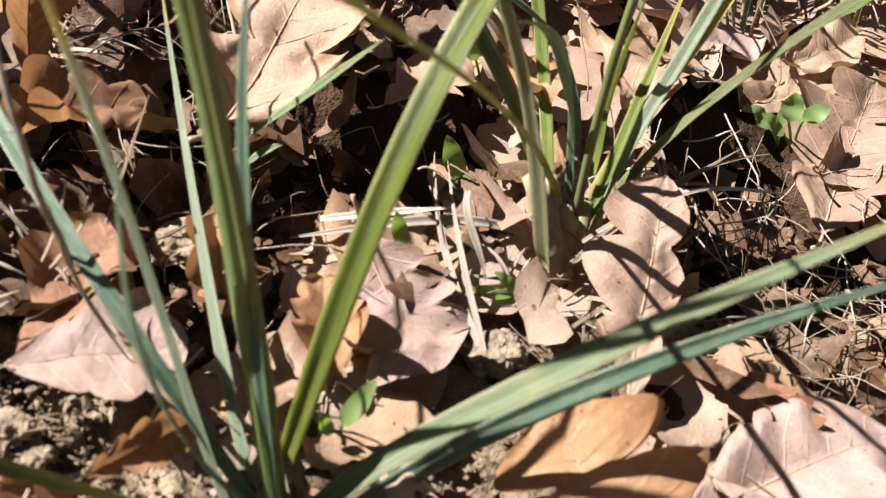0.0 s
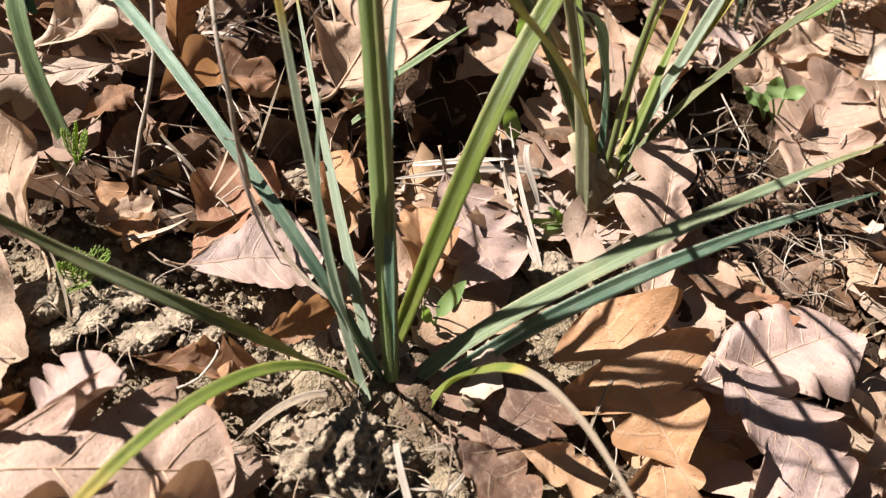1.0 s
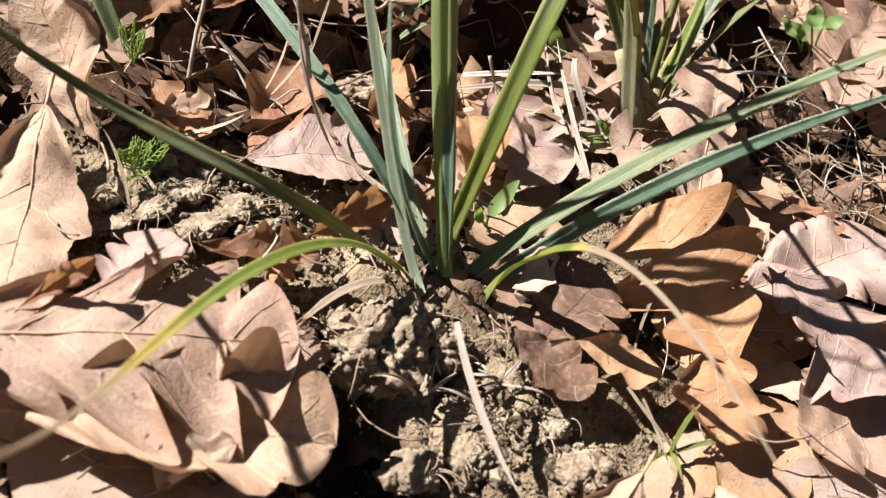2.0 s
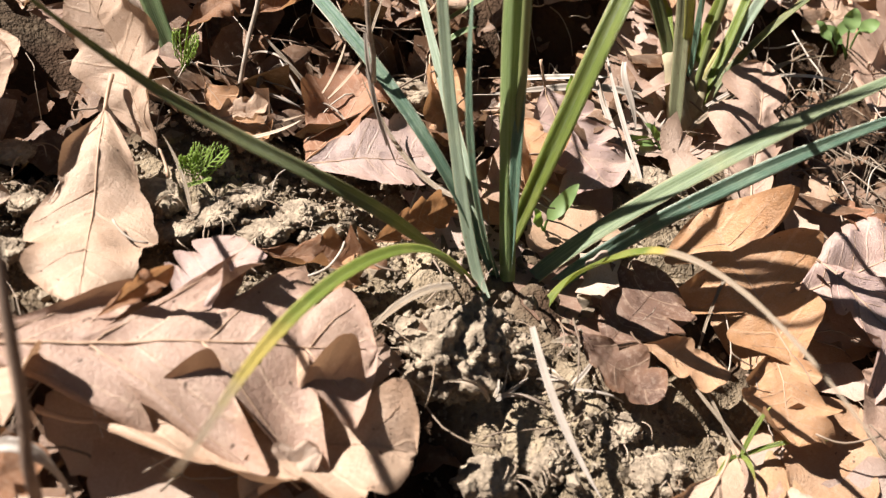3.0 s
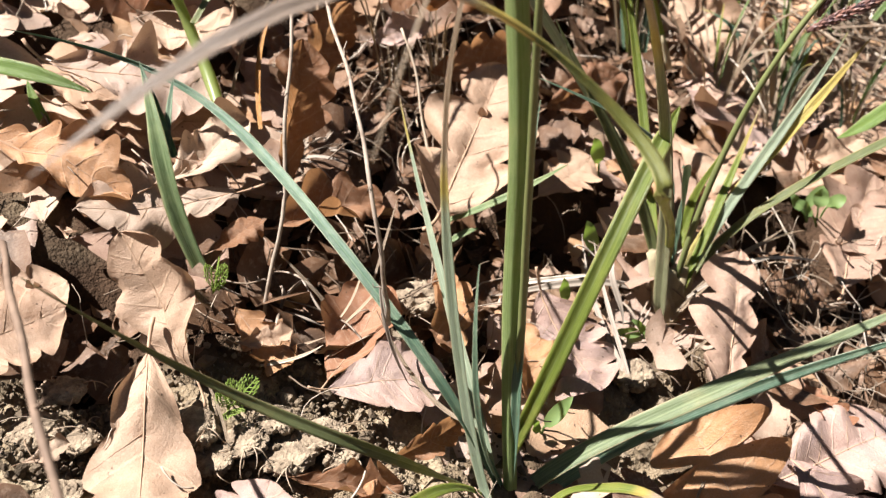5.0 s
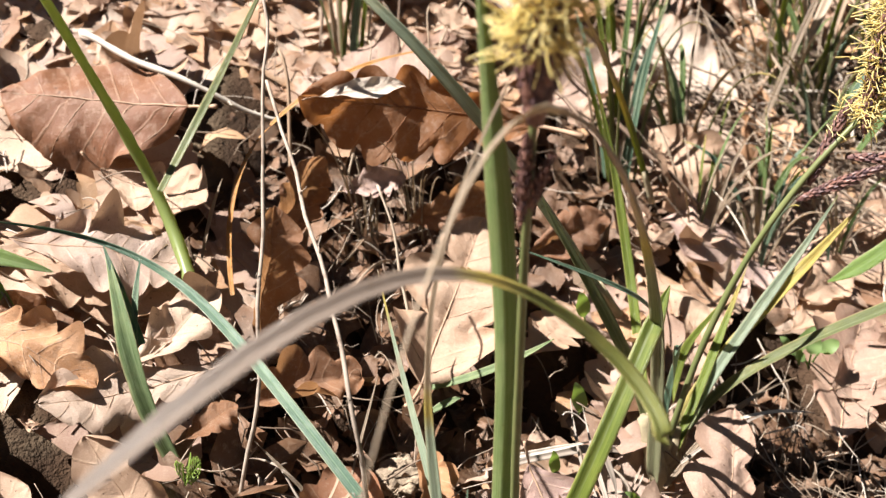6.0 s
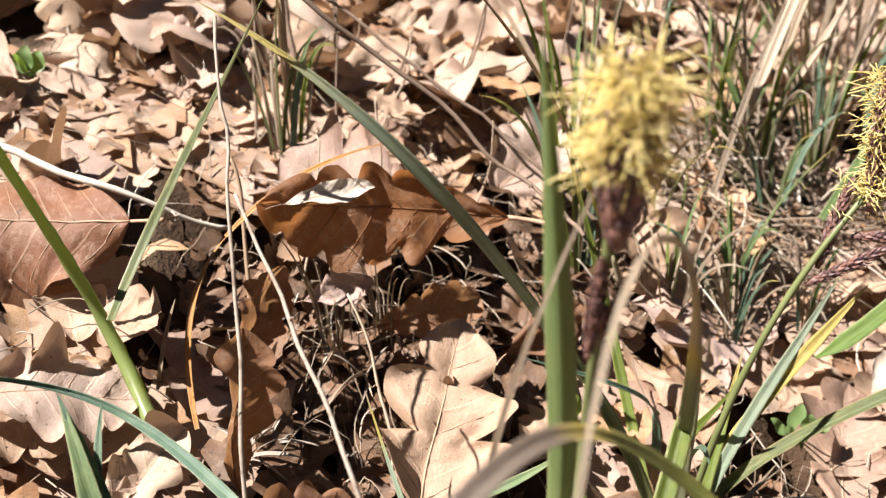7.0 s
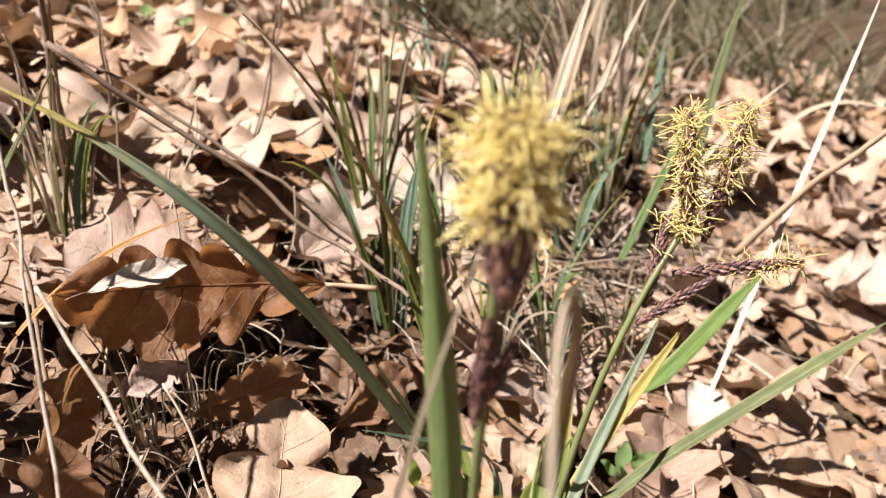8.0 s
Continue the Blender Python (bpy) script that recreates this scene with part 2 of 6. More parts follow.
M_SHEATH = k.done(k.mix(k.noise(k.coords(), 300, 4), (0.2, 0.16, 0.09), (0.5, 0.43, 0.28)), 0.15)

k = Mat("straw", 0.6)
col = k.mix(k.random(), (0.32, 0.22, 0.14), (0.6, 0.5, 0.38))
M_STRAW = k.done(k.mix(k.math("MULTIPLY", k.noise(k.coords(), 160, 4), 0.7), col, (0.2, 0.13, 0.08)), 0.12)
k = Mat("straw_mat", 0.6)
col = k.ramp(k.island(), (0.0, (0.1, 0.075, 0.055)), (0.5, (0.26, 0.2, 0.145)), (0.85, (0.42, 0.35, 0.27)), (1.0, (0.62, 0.56, 0.48)))
M_STRAWS = k.done(k.mix(k.math("MULTIPLY", k.noise(k.coords(), 160, 4), 0.5), col, (0.2, 0.13, 0.08)), 0.1)
k = Mat("bleached_straw", 0.6)
M_BLEACH = k.done(k.mix(k.noise(k.coords(), 140, 5), (0.16, 0.13, 0.1), (0.42, 0.36, 0.3)), 0.1)
k = Mat("white_dry_stalk", 0.6)
M_PITH = k.done(k.mix(k.noise(k.coords(), 170, 5, 0.7), (0.3, 0.24, 0.18), (0.78, 0.72, 0.62)), 0.1)
k = Mat("weathered_stem", 0.75)
grey = k.mix(k.noise(k.coords(), 420, 6, 0.75), (0.12, 0.088, 0.062), (0.5, 0.42, 0.34))
worn = k.math("MULTIPLY", k.math("SUBTRACT", k.noise(k.coords(), 110, 4, 0.7), 0.47, True), 6.0, True)
M_DRY = k.done(k.mix(k.math("MULTIPLY", worn, 0.75), grey, (0.13, 0.085, 0.055)), 0.05)
k = Mat("field_grass", 0.7)
M_FIELD = k.done(k.ramp(k.island(), (0.0, (0.03, 0.033, 0.013)), (0.4, (0.078, 0.07, 0.034)), (0.75, (0.125, 0.1, 0.06)), (1.0, (0.25, 0.205, 0.14))), 0.2)
k = Mat("brown_stem", 0.75)
M_TWIG = k.done(k.mix(k.noise(k.coords(), 240, 5), (0.06, 0.038, 0.027), (0.24, 0.165, 0.115)))
k = Mat("dark_scale", 0.5)
M_SCALE = k.done(k.mix(k.island(), (0.05, 0.028, 0.032), (0.2, 0.1, 0.075)))
k = Mat("anther", 0.6)
M_ANTHER = k.done(k.mix(k.island(), (0.7, 0.585, 0.23), (0.815, 0.72, 0.4)), 0.5, (0.85, 0.74, 0.34))
k = Mat("weed_green", 0.5)
M_WEED = k.done(k.mix(k.noise(k.coords(), 120, 3), (0.1, 0.165, 0.05), (0.2, 0.28, 0.11)), 0.35, (0.28, 0.42, 0.06))
k = Mat("feathery_green", 0.5)
M_FERN = k.done(k.mix(k.noise(k.coords(), 120, 3), (0.22, 0.32, 0.06), (0.38, 0.46, 0.14)), 0.5, (0.34, 0.46, 0.08))


# ---- the lie of the land ----
def soft(v, s):
    return s * math.log1p(math.exp(min(v / s, 60.0)))


def land(x, y):
    """Height of the slope: it climbs away from the path and to the left, then levels out."""
    ys = y - soft(y - 0.40, 0.06) + soft(-y - 0.30, 0.06)
    xs = x - soft(x - 0.60, 0.08) + soft(-x - 0.45, 0.08)
    return 0.0054 - 0.236 * xs + 0.429 * ys - 0.03 * soft(y - 0.7, 0.1)


def land_n(x, y):
    d = 0.01
    return Vector((land(x - d, y) - land(x + d, y), land(x, y - d) - land(x, y + d), 2 * d)).normalized()


def mesh(name, verts, faces, mat=None, smooth=True, floats=None):
    me = bpy.data.meshes.new(name)
    me.from_pydata(verts, [], faces)
    if smooth:
        me.shade_smooth()
    if mat:
        me.materials.append(mat)
    for key, vals in (floats or {}).items():
        me.attributes.new(key, "FLOAT", "POINT").data.foreach_set("value", vals)
    me.update()
    return me


def part(name, me, parent=None, label=""):
    ob = new(name, me)
    if parent is not None:
        ob.parent = parent
    return tagged(ob, label)


def thing(name, at, label, category, group="", kind=""):
    """An Empty at the base of a thing, under which its parts hang."""
    ob = new(name)
    ob.empty_display_size = 0.01
    ob.location = at
    return tagged(ob, label, category, group, kind)


def bez(ctrl, n):
    pts = [Vector(c) for c in ctrl]
    out = []
    for i in range(n + 1):
        q, t = list(pts), i / n
        while len(q) > 1:
            q = [a.lerp(b, t) for a, b in zip(q, q[1:])]
        out.append(q[0])
    return out


def tube(path, radii, sides=6, jitter=0.0, verts=None, faces=None, cap=True):
    """A round stalk along a path; returns its vertices and faces, added to those given."""
    verts, faces = ([] if verts is None else verts), ([] if faces is None else faces)
    n = len(path)
    side = None
    start = len(verts)
    for i, p in enumerate(path):
        d = (path[min(i + 1, n - 1)] - path[max(i - 1, 0)])
        d = d.normalized() if d.length > 1e-9 else Vector((0, 0, 1))
        if side is None:
            side = d.orthogonal().normalized()
        side = (side - d * side.dot(d)).normalized()
        up = d.cross(side)
        r = radii(i / (n - 1)) if callable(radii) else radii
        for j in range(sides):
            a = 2 * math.pi * j / sides
            rr = r * (1 + jitter * (noise.noise(p * 300 + Vector((j, 0, 0)))))
            verts.append(tuple(p + (side * math.cos(a) + up * math.sin(a)) * rr))
    for i in range(n - 1):
        for j in range(sides):
            a, b = start + i * sides + j, start + i * sides + (j + 1) % sides
            faces.append((a, b, b + sides, a + sides))
    if cap:
        faces.append(tuple(range(start + sides - 1, start - 1, -1)))
        faces.append(tuple(range(start + (n - 1) * sides, start + n * sides)))
    return verts, faces


def rel(ctrl, origin):
    o = Vector(origin)
    return [Vector(c) - o for c in ctrl]


def stalk(name, mat, r0, r1, *ctrl, parent=None, origin=(0, 0, 0), n=24, sides=7, jitter=0.25, label="", kink=0.0, twigs=0):
    path = bez(rel(ctrl, origin), n)
    if kink:
        for i, p in enumerate(path[1:-1], 1):
            p += Vector((noise.noise(p * 40), noise.noise(p * 40 + Vector((9, 0, 0))), noise.noise(p * 40 + Vector((0, 9, 0))))) * kink
    v, f = tube(path, lambda t: r0 + (r1 - r0) * t, sides, jitter)
    if parent is None:
        parent, label, name = tagged(thing(name, origin, label, "dead weed", "dead stems")), "", "stem"
    rg = random.Random(len(path) * 7 + int(r0 * 1e6))
    for i in range(twigs):
        at = path[int((0.12 + 0.8 * i / twigs) * n)]
        out = Vector((rg.gauss(0, 1), rg.gauss(0, 1), rg.gauss(0.3, 0.7))).normalized() * rg.uniform(0.002, 0.006)
        tv, tf = tube([at, at + out * 0.35 + Vector((0, 0, 0.0008)), at + out * 0.7, at + out + Vector((0.001, 0, 0.001))], lambda t: r0 * 0.35 * (1 - 0.5 * t), 5, 0.5)
        part("side_twig", mesh("side_twig", tv, tf, mat), parent)
    return part(name, mesh(name, v, f, mat), parent, label)


def blade(parent, mat, width, *ctrl, dry=(1.6, 2.0), roll=0.0, fold=0.35, face=(-0.35, -0.45, 0.82), twist=0.0, n=40, label="", name="leaf_blade", base=0.75, tip=0.42, sheathed=False, shrink=0.35):
    """One long sedge leaf: keeled in section, tapered, with a dry end. dry: where along it withering begins and is complete."""
    path = bez(rel(ctrl, parent.location), n)
    verts, faces, fd, fa, fl = [], [], [], [], []
    if sheathed:
        sv, sf = tube(path[:max(4, n // 7)], lambda t: width * (0.5 - 0.12 * t), 7, 0.2)
        part("sheath", mesh("sheath", sv, sf, M_SHEATH), parent, "brown papery sheath")
    acr = (-1.0, -0.55, -0.12, 0.12, 0.55, 1.0)
    ref = Vector(face)
    m = len(acr)
    for i, p in enumerate(path):
        t = i / n
        d = (path[min(i + 1, n)] - path[max(i - 1, 0)]).normalized()
        side = d.cross(ref)
        if side.length < 1e-4:
            side = d.orthogonal()
        side.normalize()
        nor = side.cross(d).normalized()
        a = radians(roll + twist * t)
        side, nor = side * math.cos(a) + nor * math.sin(a), nor * math.cos(a) - side * math.sin(a)
        w = width * 0.5 * (base + (1 - base) * min(t / 0.22, 1.0)) * min(1.0, ((1.0 - t) / tip + 0.02)) ** 0.75
        dr = min(max((t - dry[0]) / (dry[1] - dry[0]), 0.0), 1.0)
        w *= 1.0 - shrink * dr
        wav = 0.04 * width * noise.noise(Vector((t * 14, width * 900, dr)))
        for lay in (0, 1):
            for c in acr:
                lift = abs(c) * w * fold * (1 + 0.8 * dr) + wav * c
                verts.append(tuple(p + side * (c * w) + nor * (lift - lay * 0.00028 * (1.25 - abs(c)))))
                fd.append(dr)
                fa.append(c)
                fl.append(t)
    for i in range(n):
        o, q = i * 2 * m, (i + 1) * 2 * m
        for j in range(m - 1):
            faces.append((o + j, o + j + 1, q + j + 1, q + j))
            faces.append((o + m + j + 1, o + m + j, q + m + j, q + m + j + 1))
        faces.append((o + m, o, q, q + m))
        faces.append((o + m - 1, o + 2 * m - 1, q + 2 * m - 1, q + m - 1))
    return part(name, mesh(name, verts, faces, mat, True, {"dry": fd, "across": fa, "along": fl}), parent, label)


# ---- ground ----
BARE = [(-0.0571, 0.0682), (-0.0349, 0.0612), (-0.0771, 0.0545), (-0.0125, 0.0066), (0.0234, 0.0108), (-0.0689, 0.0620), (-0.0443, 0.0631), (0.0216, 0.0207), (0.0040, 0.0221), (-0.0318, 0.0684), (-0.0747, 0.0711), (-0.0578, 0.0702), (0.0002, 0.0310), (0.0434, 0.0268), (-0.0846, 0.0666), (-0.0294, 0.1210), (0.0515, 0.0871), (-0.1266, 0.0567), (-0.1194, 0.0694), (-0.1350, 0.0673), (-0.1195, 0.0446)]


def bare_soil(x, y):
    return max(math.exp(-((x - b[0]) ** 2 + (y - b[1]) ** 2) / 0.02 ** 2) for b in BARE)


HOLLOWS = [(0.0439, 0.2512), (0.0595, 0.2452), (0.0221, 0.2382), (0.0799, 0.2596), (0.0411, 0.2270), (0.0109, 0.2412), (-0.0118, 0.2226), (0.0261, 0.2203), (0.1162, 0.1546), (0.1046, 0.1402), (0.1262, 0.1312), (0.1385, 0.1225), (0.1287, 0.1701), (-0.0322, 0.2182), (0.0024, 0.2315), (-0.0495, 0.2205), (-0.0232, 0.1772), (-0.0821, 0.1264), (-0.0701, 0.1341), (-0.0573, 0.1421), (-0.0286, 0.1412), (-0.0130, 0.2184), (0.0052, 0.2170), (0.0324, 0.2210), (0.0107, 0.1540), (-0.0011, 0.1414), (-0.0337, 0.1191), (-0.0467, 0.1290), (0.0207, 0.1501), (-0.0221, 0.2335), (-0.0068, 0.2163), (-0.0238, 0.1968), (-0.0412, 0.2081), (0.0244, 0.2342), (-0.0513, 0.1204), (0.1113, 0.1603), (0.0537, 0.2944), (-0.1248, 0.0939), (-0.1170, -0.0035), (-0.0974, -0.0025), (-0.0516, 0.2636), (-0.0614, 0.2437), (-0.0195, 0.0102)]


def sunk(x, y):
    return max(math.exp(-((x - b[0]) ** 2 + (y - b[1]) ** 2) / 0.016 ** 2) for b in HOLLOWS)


def build_ground():
    n = 480
    a, b = 0.04, 9.2
    u = [-1 + 2 * i / n for i in range(n + 1)]
    g = [a * math.sinh(b * t) for t in u]
    verts, dry = [], []
    for yy in g:
        y = yy + 0.07
        for xx in g:
            x = xx + 0.02
            z = land(x, y)
            r = math.hypot(xx, yy)
            if r < 1.2:
                p = Vector((x, y, 0))
                z += 0.006 * noise.noise(p * 22) + 0.005 * noise.noise(p * 62) + 0.0028 * noise.noise(p * 170) + 0.0012 * noise.noise(p * 430)
                cr = noise.noise(p * 48 + Vector((3, 7, 0)))
                z -= 0.006 * max(0.0, 0.1 - abs(cr)) / 0.1
            elif r < 40:
                z += 0.03 * noise.noise(Vector((x, y, 3)) * 2.0) * min(1, (r - 1.2))
            if r < 0.6:
                z -= 0.030 * sunk(x, y)
            verts.append((x, y, z - 0.004))
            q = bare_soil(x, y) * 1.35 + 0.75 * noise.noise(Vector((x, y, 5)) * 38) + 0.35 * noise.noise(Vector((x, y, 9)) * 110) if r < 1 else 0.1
            # sunk spots are pushed to the darkest soil: the hollows' shade, painted
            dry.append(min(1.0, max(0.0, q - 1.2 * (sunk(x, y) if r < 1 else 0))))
    m = n + 1
    faces = [(j * m + i, j * m + i + 1, (j + 1) * m + i + 1, (j + 1) * m + i) for j in range(n) for i in range(n)]
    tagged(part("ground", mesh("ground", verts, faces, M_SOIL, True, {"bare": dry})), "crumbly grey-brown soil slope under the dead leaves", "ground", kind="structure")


build_ground()


# ---- oak leaves ----
class Leaf:
    """One shape of a dead oak leaf, 1 long from the foot of its blade to its tip: rounded lobes, a blade folded along the midrib, pleated between its side veins, each lobe bent its own way."""

    def __init__(self, seed, lobes, wide, deep, bend=0.2, fold=0.15, wave=0.5, curl=0.3, broad=0.58, halves=(1.0, 1.0), sweep=0.45, lift=0.6, nu=72, nv=8):
        self.rng = random.Random(seed)
        self.halves, self.sweep, self.lift = halves, sweep, lift
        self.s, self.lobes, self.wide, self.deep = seed * 13.7, lobes, wide, deep
        self.bend, self.fold, self.wave, self.curl, self.broad = bend, fold, wave, curl, broad
        self.ph = (self.rng.uniform(-0.06, 0.06), self.rng.uniform(-0.06, 0.06))
        self.tilts = [[self.rng.gauss(0, 1) for _ in range(lobes + 3)] for _ in (0, 1)]
        self.cuts = [[self.rng.uniform(0.6, 1.15) for _ in range(lobes + 3)] for _ in (0, 1)]
        self.nu, self.nv = nu, nv
        self.meshes()

    def lobe(self, u, side):
        q = self.lobes * (u + self.ph[side]) + 1.0
        return q, abs(math.sin(math.pi * q))

    def half(self, u, side):
        env = math.sin(math.pi * min(max(u, 0), 1) ** (math.log(0.5) / math.log(self.broad))) ** 0.6
        q, c = self.lobe(u, side)
        cut = self.cuts[side][min(max(int(round(q)), 0), self.lobes + 2)]
        notch = (1 - c ** 0.6) * cut
        fade = min(1.0, u / 0.12) * min(1.0, (1.0 - u) / 0.12)
        wob = 1 + 0.14 * noise.noise(Vector((u * 6, side * 5 + self.s, 1))) + 0.035 * noise.noise(Vector((u * 31, side * 5 + self.s, 2)))
        return 0.5 * self.wide * self.halves[side] * env * (1 - min(0.93, self.deep * notch * fade)) * wob + 0.004

    def at(self, u, v):
        side = 0 if v < 0 else 1
        w = self.half(u, side)
        q, c = self.lobe(u, side)
        av = abs(v)
        x = v * w
        y = u + self.sweep * av ** 1.3 * w * (1.05 - u) + 0.012 * noise.noise(Vector((u * 9, v * 3, self.s)))
        p = Vector((x * 2.2, y * 2.2, self.s))
        z = self.fold * abs(x)
        z += 0.42 * self.lift * self.tilts[side][min(max(int(q), 0), self.lobes + 2)] * c * av * av * w
        rim = max(0.0, av - 0.62) / 0.38
        z += self.curl * w * rim ** 2 * (0.3 + 1.5 * noise.noise(Vector((u * 3.7, side * 4 + 2, self.s + 3))))
        z += self.wave * (0.2 * noise.noise(p) + 0.05 * noise.noise(p * 2.9))
        crease = abs(noise.noise(p * 3.4 + Vector((7, 3, 1))))
        z += 0.022 * (min(crease, 0.3) - 0.15) + 0.008 * (min(abs(noise.noise(p * 9 + Vector((2, 5, 1)))), 0.3) - 0.15)
        lat = abs(((q - 0.35 * av) % 1.0) - 0.5)
        z += 0.03 * (lat - 0.25) * min(1.0, av * 2.2) * (1.1 - 0.5 * av)
        z -= 0.008 * math.exp(-(v / 0.1) ** 2)
        a = self.bend * (y - 0.5)
        if abs(self.bend) > 0.02:
            r = 1 / self.bend
            y, z = 0.5 + (r - z) * math.sin(a), r - (r - z) * math.cos(a)
        return Vector((x, y, z))

    def meshes(self):
        nu, nv = self.nu, self.nv
        verts, faces = [], []
        for i in range(nu + 1):
            for j in range(-nv, nv + 1):
                verts.append(tuple(self.at(i / nu, j / nv)))
        m = 2 * nv + 1
        for i in range(nu):
            for j in range(m - 1):
                faces.append((i * m + j, i * m + j + 1, (i + 1) * m + j + 1, (i + 1) * m + j))
        self.lamina = mesh("oak_leaf", verts, faces, M_LEAF, True, {"rim": [abs(j) / nv for i in range(nu + 1) for j in range(-nv, nv + 1)], "ven": [self.lobes * (i / nu + self.ph[0 if j < 0 else 1] - 0.114 * abs(j) / nv) for i in range(nu + 1) for j in range(-nv, nv + 1)]})
        v, f = [], []
        tube([self.at(0.97 * i / 20, 0) + Vector((0, 0, 0.002)) for i in range(21)], lambda t: 0.0055 * (1 - t) + 0.0012, 5, 0, v, f)
        for i in range(self.lobes + 1):
            for sd, sg in ((0, -1), (1, 1)):
                u1 = (i + 0.5) / self.lobes - self.ph[sd]
                u0 = u1 - 0.1
                if 0.03 < u0 and u1 < 0.95:
                    tube([self.at(u0 + (u1 - u0) * q, sg * 0.88 * q) + Vector((0, 0, 0.0010)) for q in (0, 0.15, 0.3, 0.45, 0.6, 0.75, 0.9, 1)], lambda t: 0.0019 * (1 - t) + 0.0006, 4, 0, v, f)
        self.veins = mesh("vein_net", v, f, M_VEIN)
        p0 = self.at(0, 0)
        d = (self.at(0, 0) - self.at(0.08, 0)).normalized()
        b = self.rng.uniform(-0.5, 0.5)
        pt = [p0 + d * (0.17 * q) + Vector((b * 0.1 * q * q, 0, 0.06 * q * q)) for q in (0, 0.2, 0.4, 0.6, 0.8, 1.0)]
        v, f = tube(pt, lambda t: 0.0085 + 0.004 * t * t, 6)
        self.stem = mesh("petiole", v, f, M_VEIN)


SHAPES = [
    Leaf(1, 4, 0.68, 0.5, 0.25, 0.1, 0.5, 0.3),
    Leaf(2, 5, 0.64, 0.42, -0.4, 0.3, 0.6, -0.4),
    Leaf(3, 4, 0.72, 0.55, 0.5, -0.2, 0.7, 0.5),
    Leaf(4, 5, 0.58, 0.4, -0.7, 0.25, 0.7, 0.6),
    Leaf(5, 4, 0.62, 0.36, 0.1, 0.5, 0.5, 0.5, 0.64),
    Leaf(6, 5, 0.6, 0.34, 0.7, 0.35, 0.8, 0.7),
    Leaf(7, 3, 0.74, 0.5, -0.2, -0.4, 0.5, -0.5, 0.62),
    Leaf(8, 5, 0.66, 0.55, 1.0, 0.2, 0.8, 0.6),
    Leaf(9, 4, 0.6, 0.34, -1.1, 0.55, 0.7, 0.8),
    Leaf(10, 5, 0.72, 0.5, 0.0, 0.08, 0.35, 0.2),
    Leaf(11, 4, 1.15, 0.82, 0.15, 0.05, 0.35, 0.15, 0.55, (1.0, 0.4), 0.9),
    Leaf(12, 6, 0.6, 0.22, 0.2, 0.2, 0.5, 0.4, 0.5),
    Leaf(13, 3, 0.8, 0.42, 0.5, 0.3, 0.8, 0.8, 0.6, (1.0, 0.6)),
    Leaf(14, 5, 0.66, 0.03, 0.15, -0.2, 0.3, -0.1, 0.5, lift=0.2),
]
CENTRES = []


def oak_leaf(shape, foot, tip, label, mat=None, roll=0.0, fat=1.0, group="dead oak leaves", keep=True, up=None):
    """A leaf laid from its foot to its tip; roll: degrees about that line."""
    s = shape if isinstance(shape, Leaf) else SHAPES[shape]
    a, b = Vector(foot), Vector(tip)
    y = b - a
    ln = y.length
    y.normalize()
    mid = (a + b) / 2
    z = Vector(up) if up else land_n(mid.x, mid.y)
    z = (z - y * z.dot(y)).normalized()
    x = y.cross(z)
    q = radians(roll)
    x, z = x * math.cos(q) - z * math.sin(q), z * math.cos(q) + x * math.sin(q)
    rot = Matrix((x * ln * fat, y * ln, z * ln)).transposed().to_4x4()
    ob = new("oak_leaf", s.lamina)
    ob.matrix_world = Matrix.Translation(a) @ rot
    if mat:
        ob.material_slots[0].link = "OBJECT"
        ob.material_slots[0].material = mat
    net = part("vein_net", s.veins, ob)
    if mat in (M_AMBER, M_BROWN, M_DARK):
        net.material_slots[0].link = "OBJECT"
        net.material_slots[0].material = mat
    part("petiole", s.stem, ob)
    if keep:
        CENTRES.append((mid.x, mid.y, ln * 0.5))
    return tagged(ob, label, "leaf", group)


# ---- the leaves that lie nearest ----
oak_leaf(Leaf(31, 4, 0.72, 0.8, 0.1, -0.05, 0.3, 0.25, halves=(0.8, 1.0), sweep=1.4, lift=0.45), (-0.1167, 0.0017, 0.0535), (-0.0285, 0.0200, 0.0347), "large pinkish-tan oak leaf with deep lobes", M_ROSE, 0, 1.0)
oak_leaf(Leaf(32, 4, 0.55, 0.45, -0.3, 0.2, 0.5, 0.5, sweep=0.8), (-0.0868, -0.0035, 0.0363), (-0.0182, 0.0019, 0.0226), "pinkish-tan oak leaf half in shade beside a larger one", M_PALE, 0, 1.0)
oak_leaf(Leaf(34, 3, 0.5, 0.3, 0.3, -0.15, 0.5, 0.4, lift=0.5), (-0.0990, 0.0759, 0.0710), (-0.0939, 0.0196, 0.0498), "greyed tan oak leaf dusted with soil", M_PALE, 0, 1.0)
oak_leaf(Leaf(35, 3, 0.55, 0.4, 0.5, 0.3, 0.6, 0.6), (-0.1202, 0.0232, 0.0555), (-0.1018, -0.0111, 0.0386), "pale yellow-tan oak leaf curled beside a large one", M_PALE, 0, 1.0)
oak_leaf(4, (-0.088, 0.0146, 0.0503), (-0.0714, 0.021, 0.0592), "small brown leaf curled up on a larger one", M_BROWN, 40, 0.5)
oak_leaf(Leaf(36, 3, 0.8, 0.45, 0.3, 0.1, 0.5, 0.5), (-0.1484, 0.0741, 0.0857), (-0.1245, 0.0949, 0.087), "tan oak leaf lying over the litter", M_PALE, 0, 1.0)
oak_leaf(12, (-0.1448, 0.0783, 0.0787), (-0.1247, 0.0927, 0.0802), "pinkish-tan oak leaf with a torn side", None, 0, 0.8)
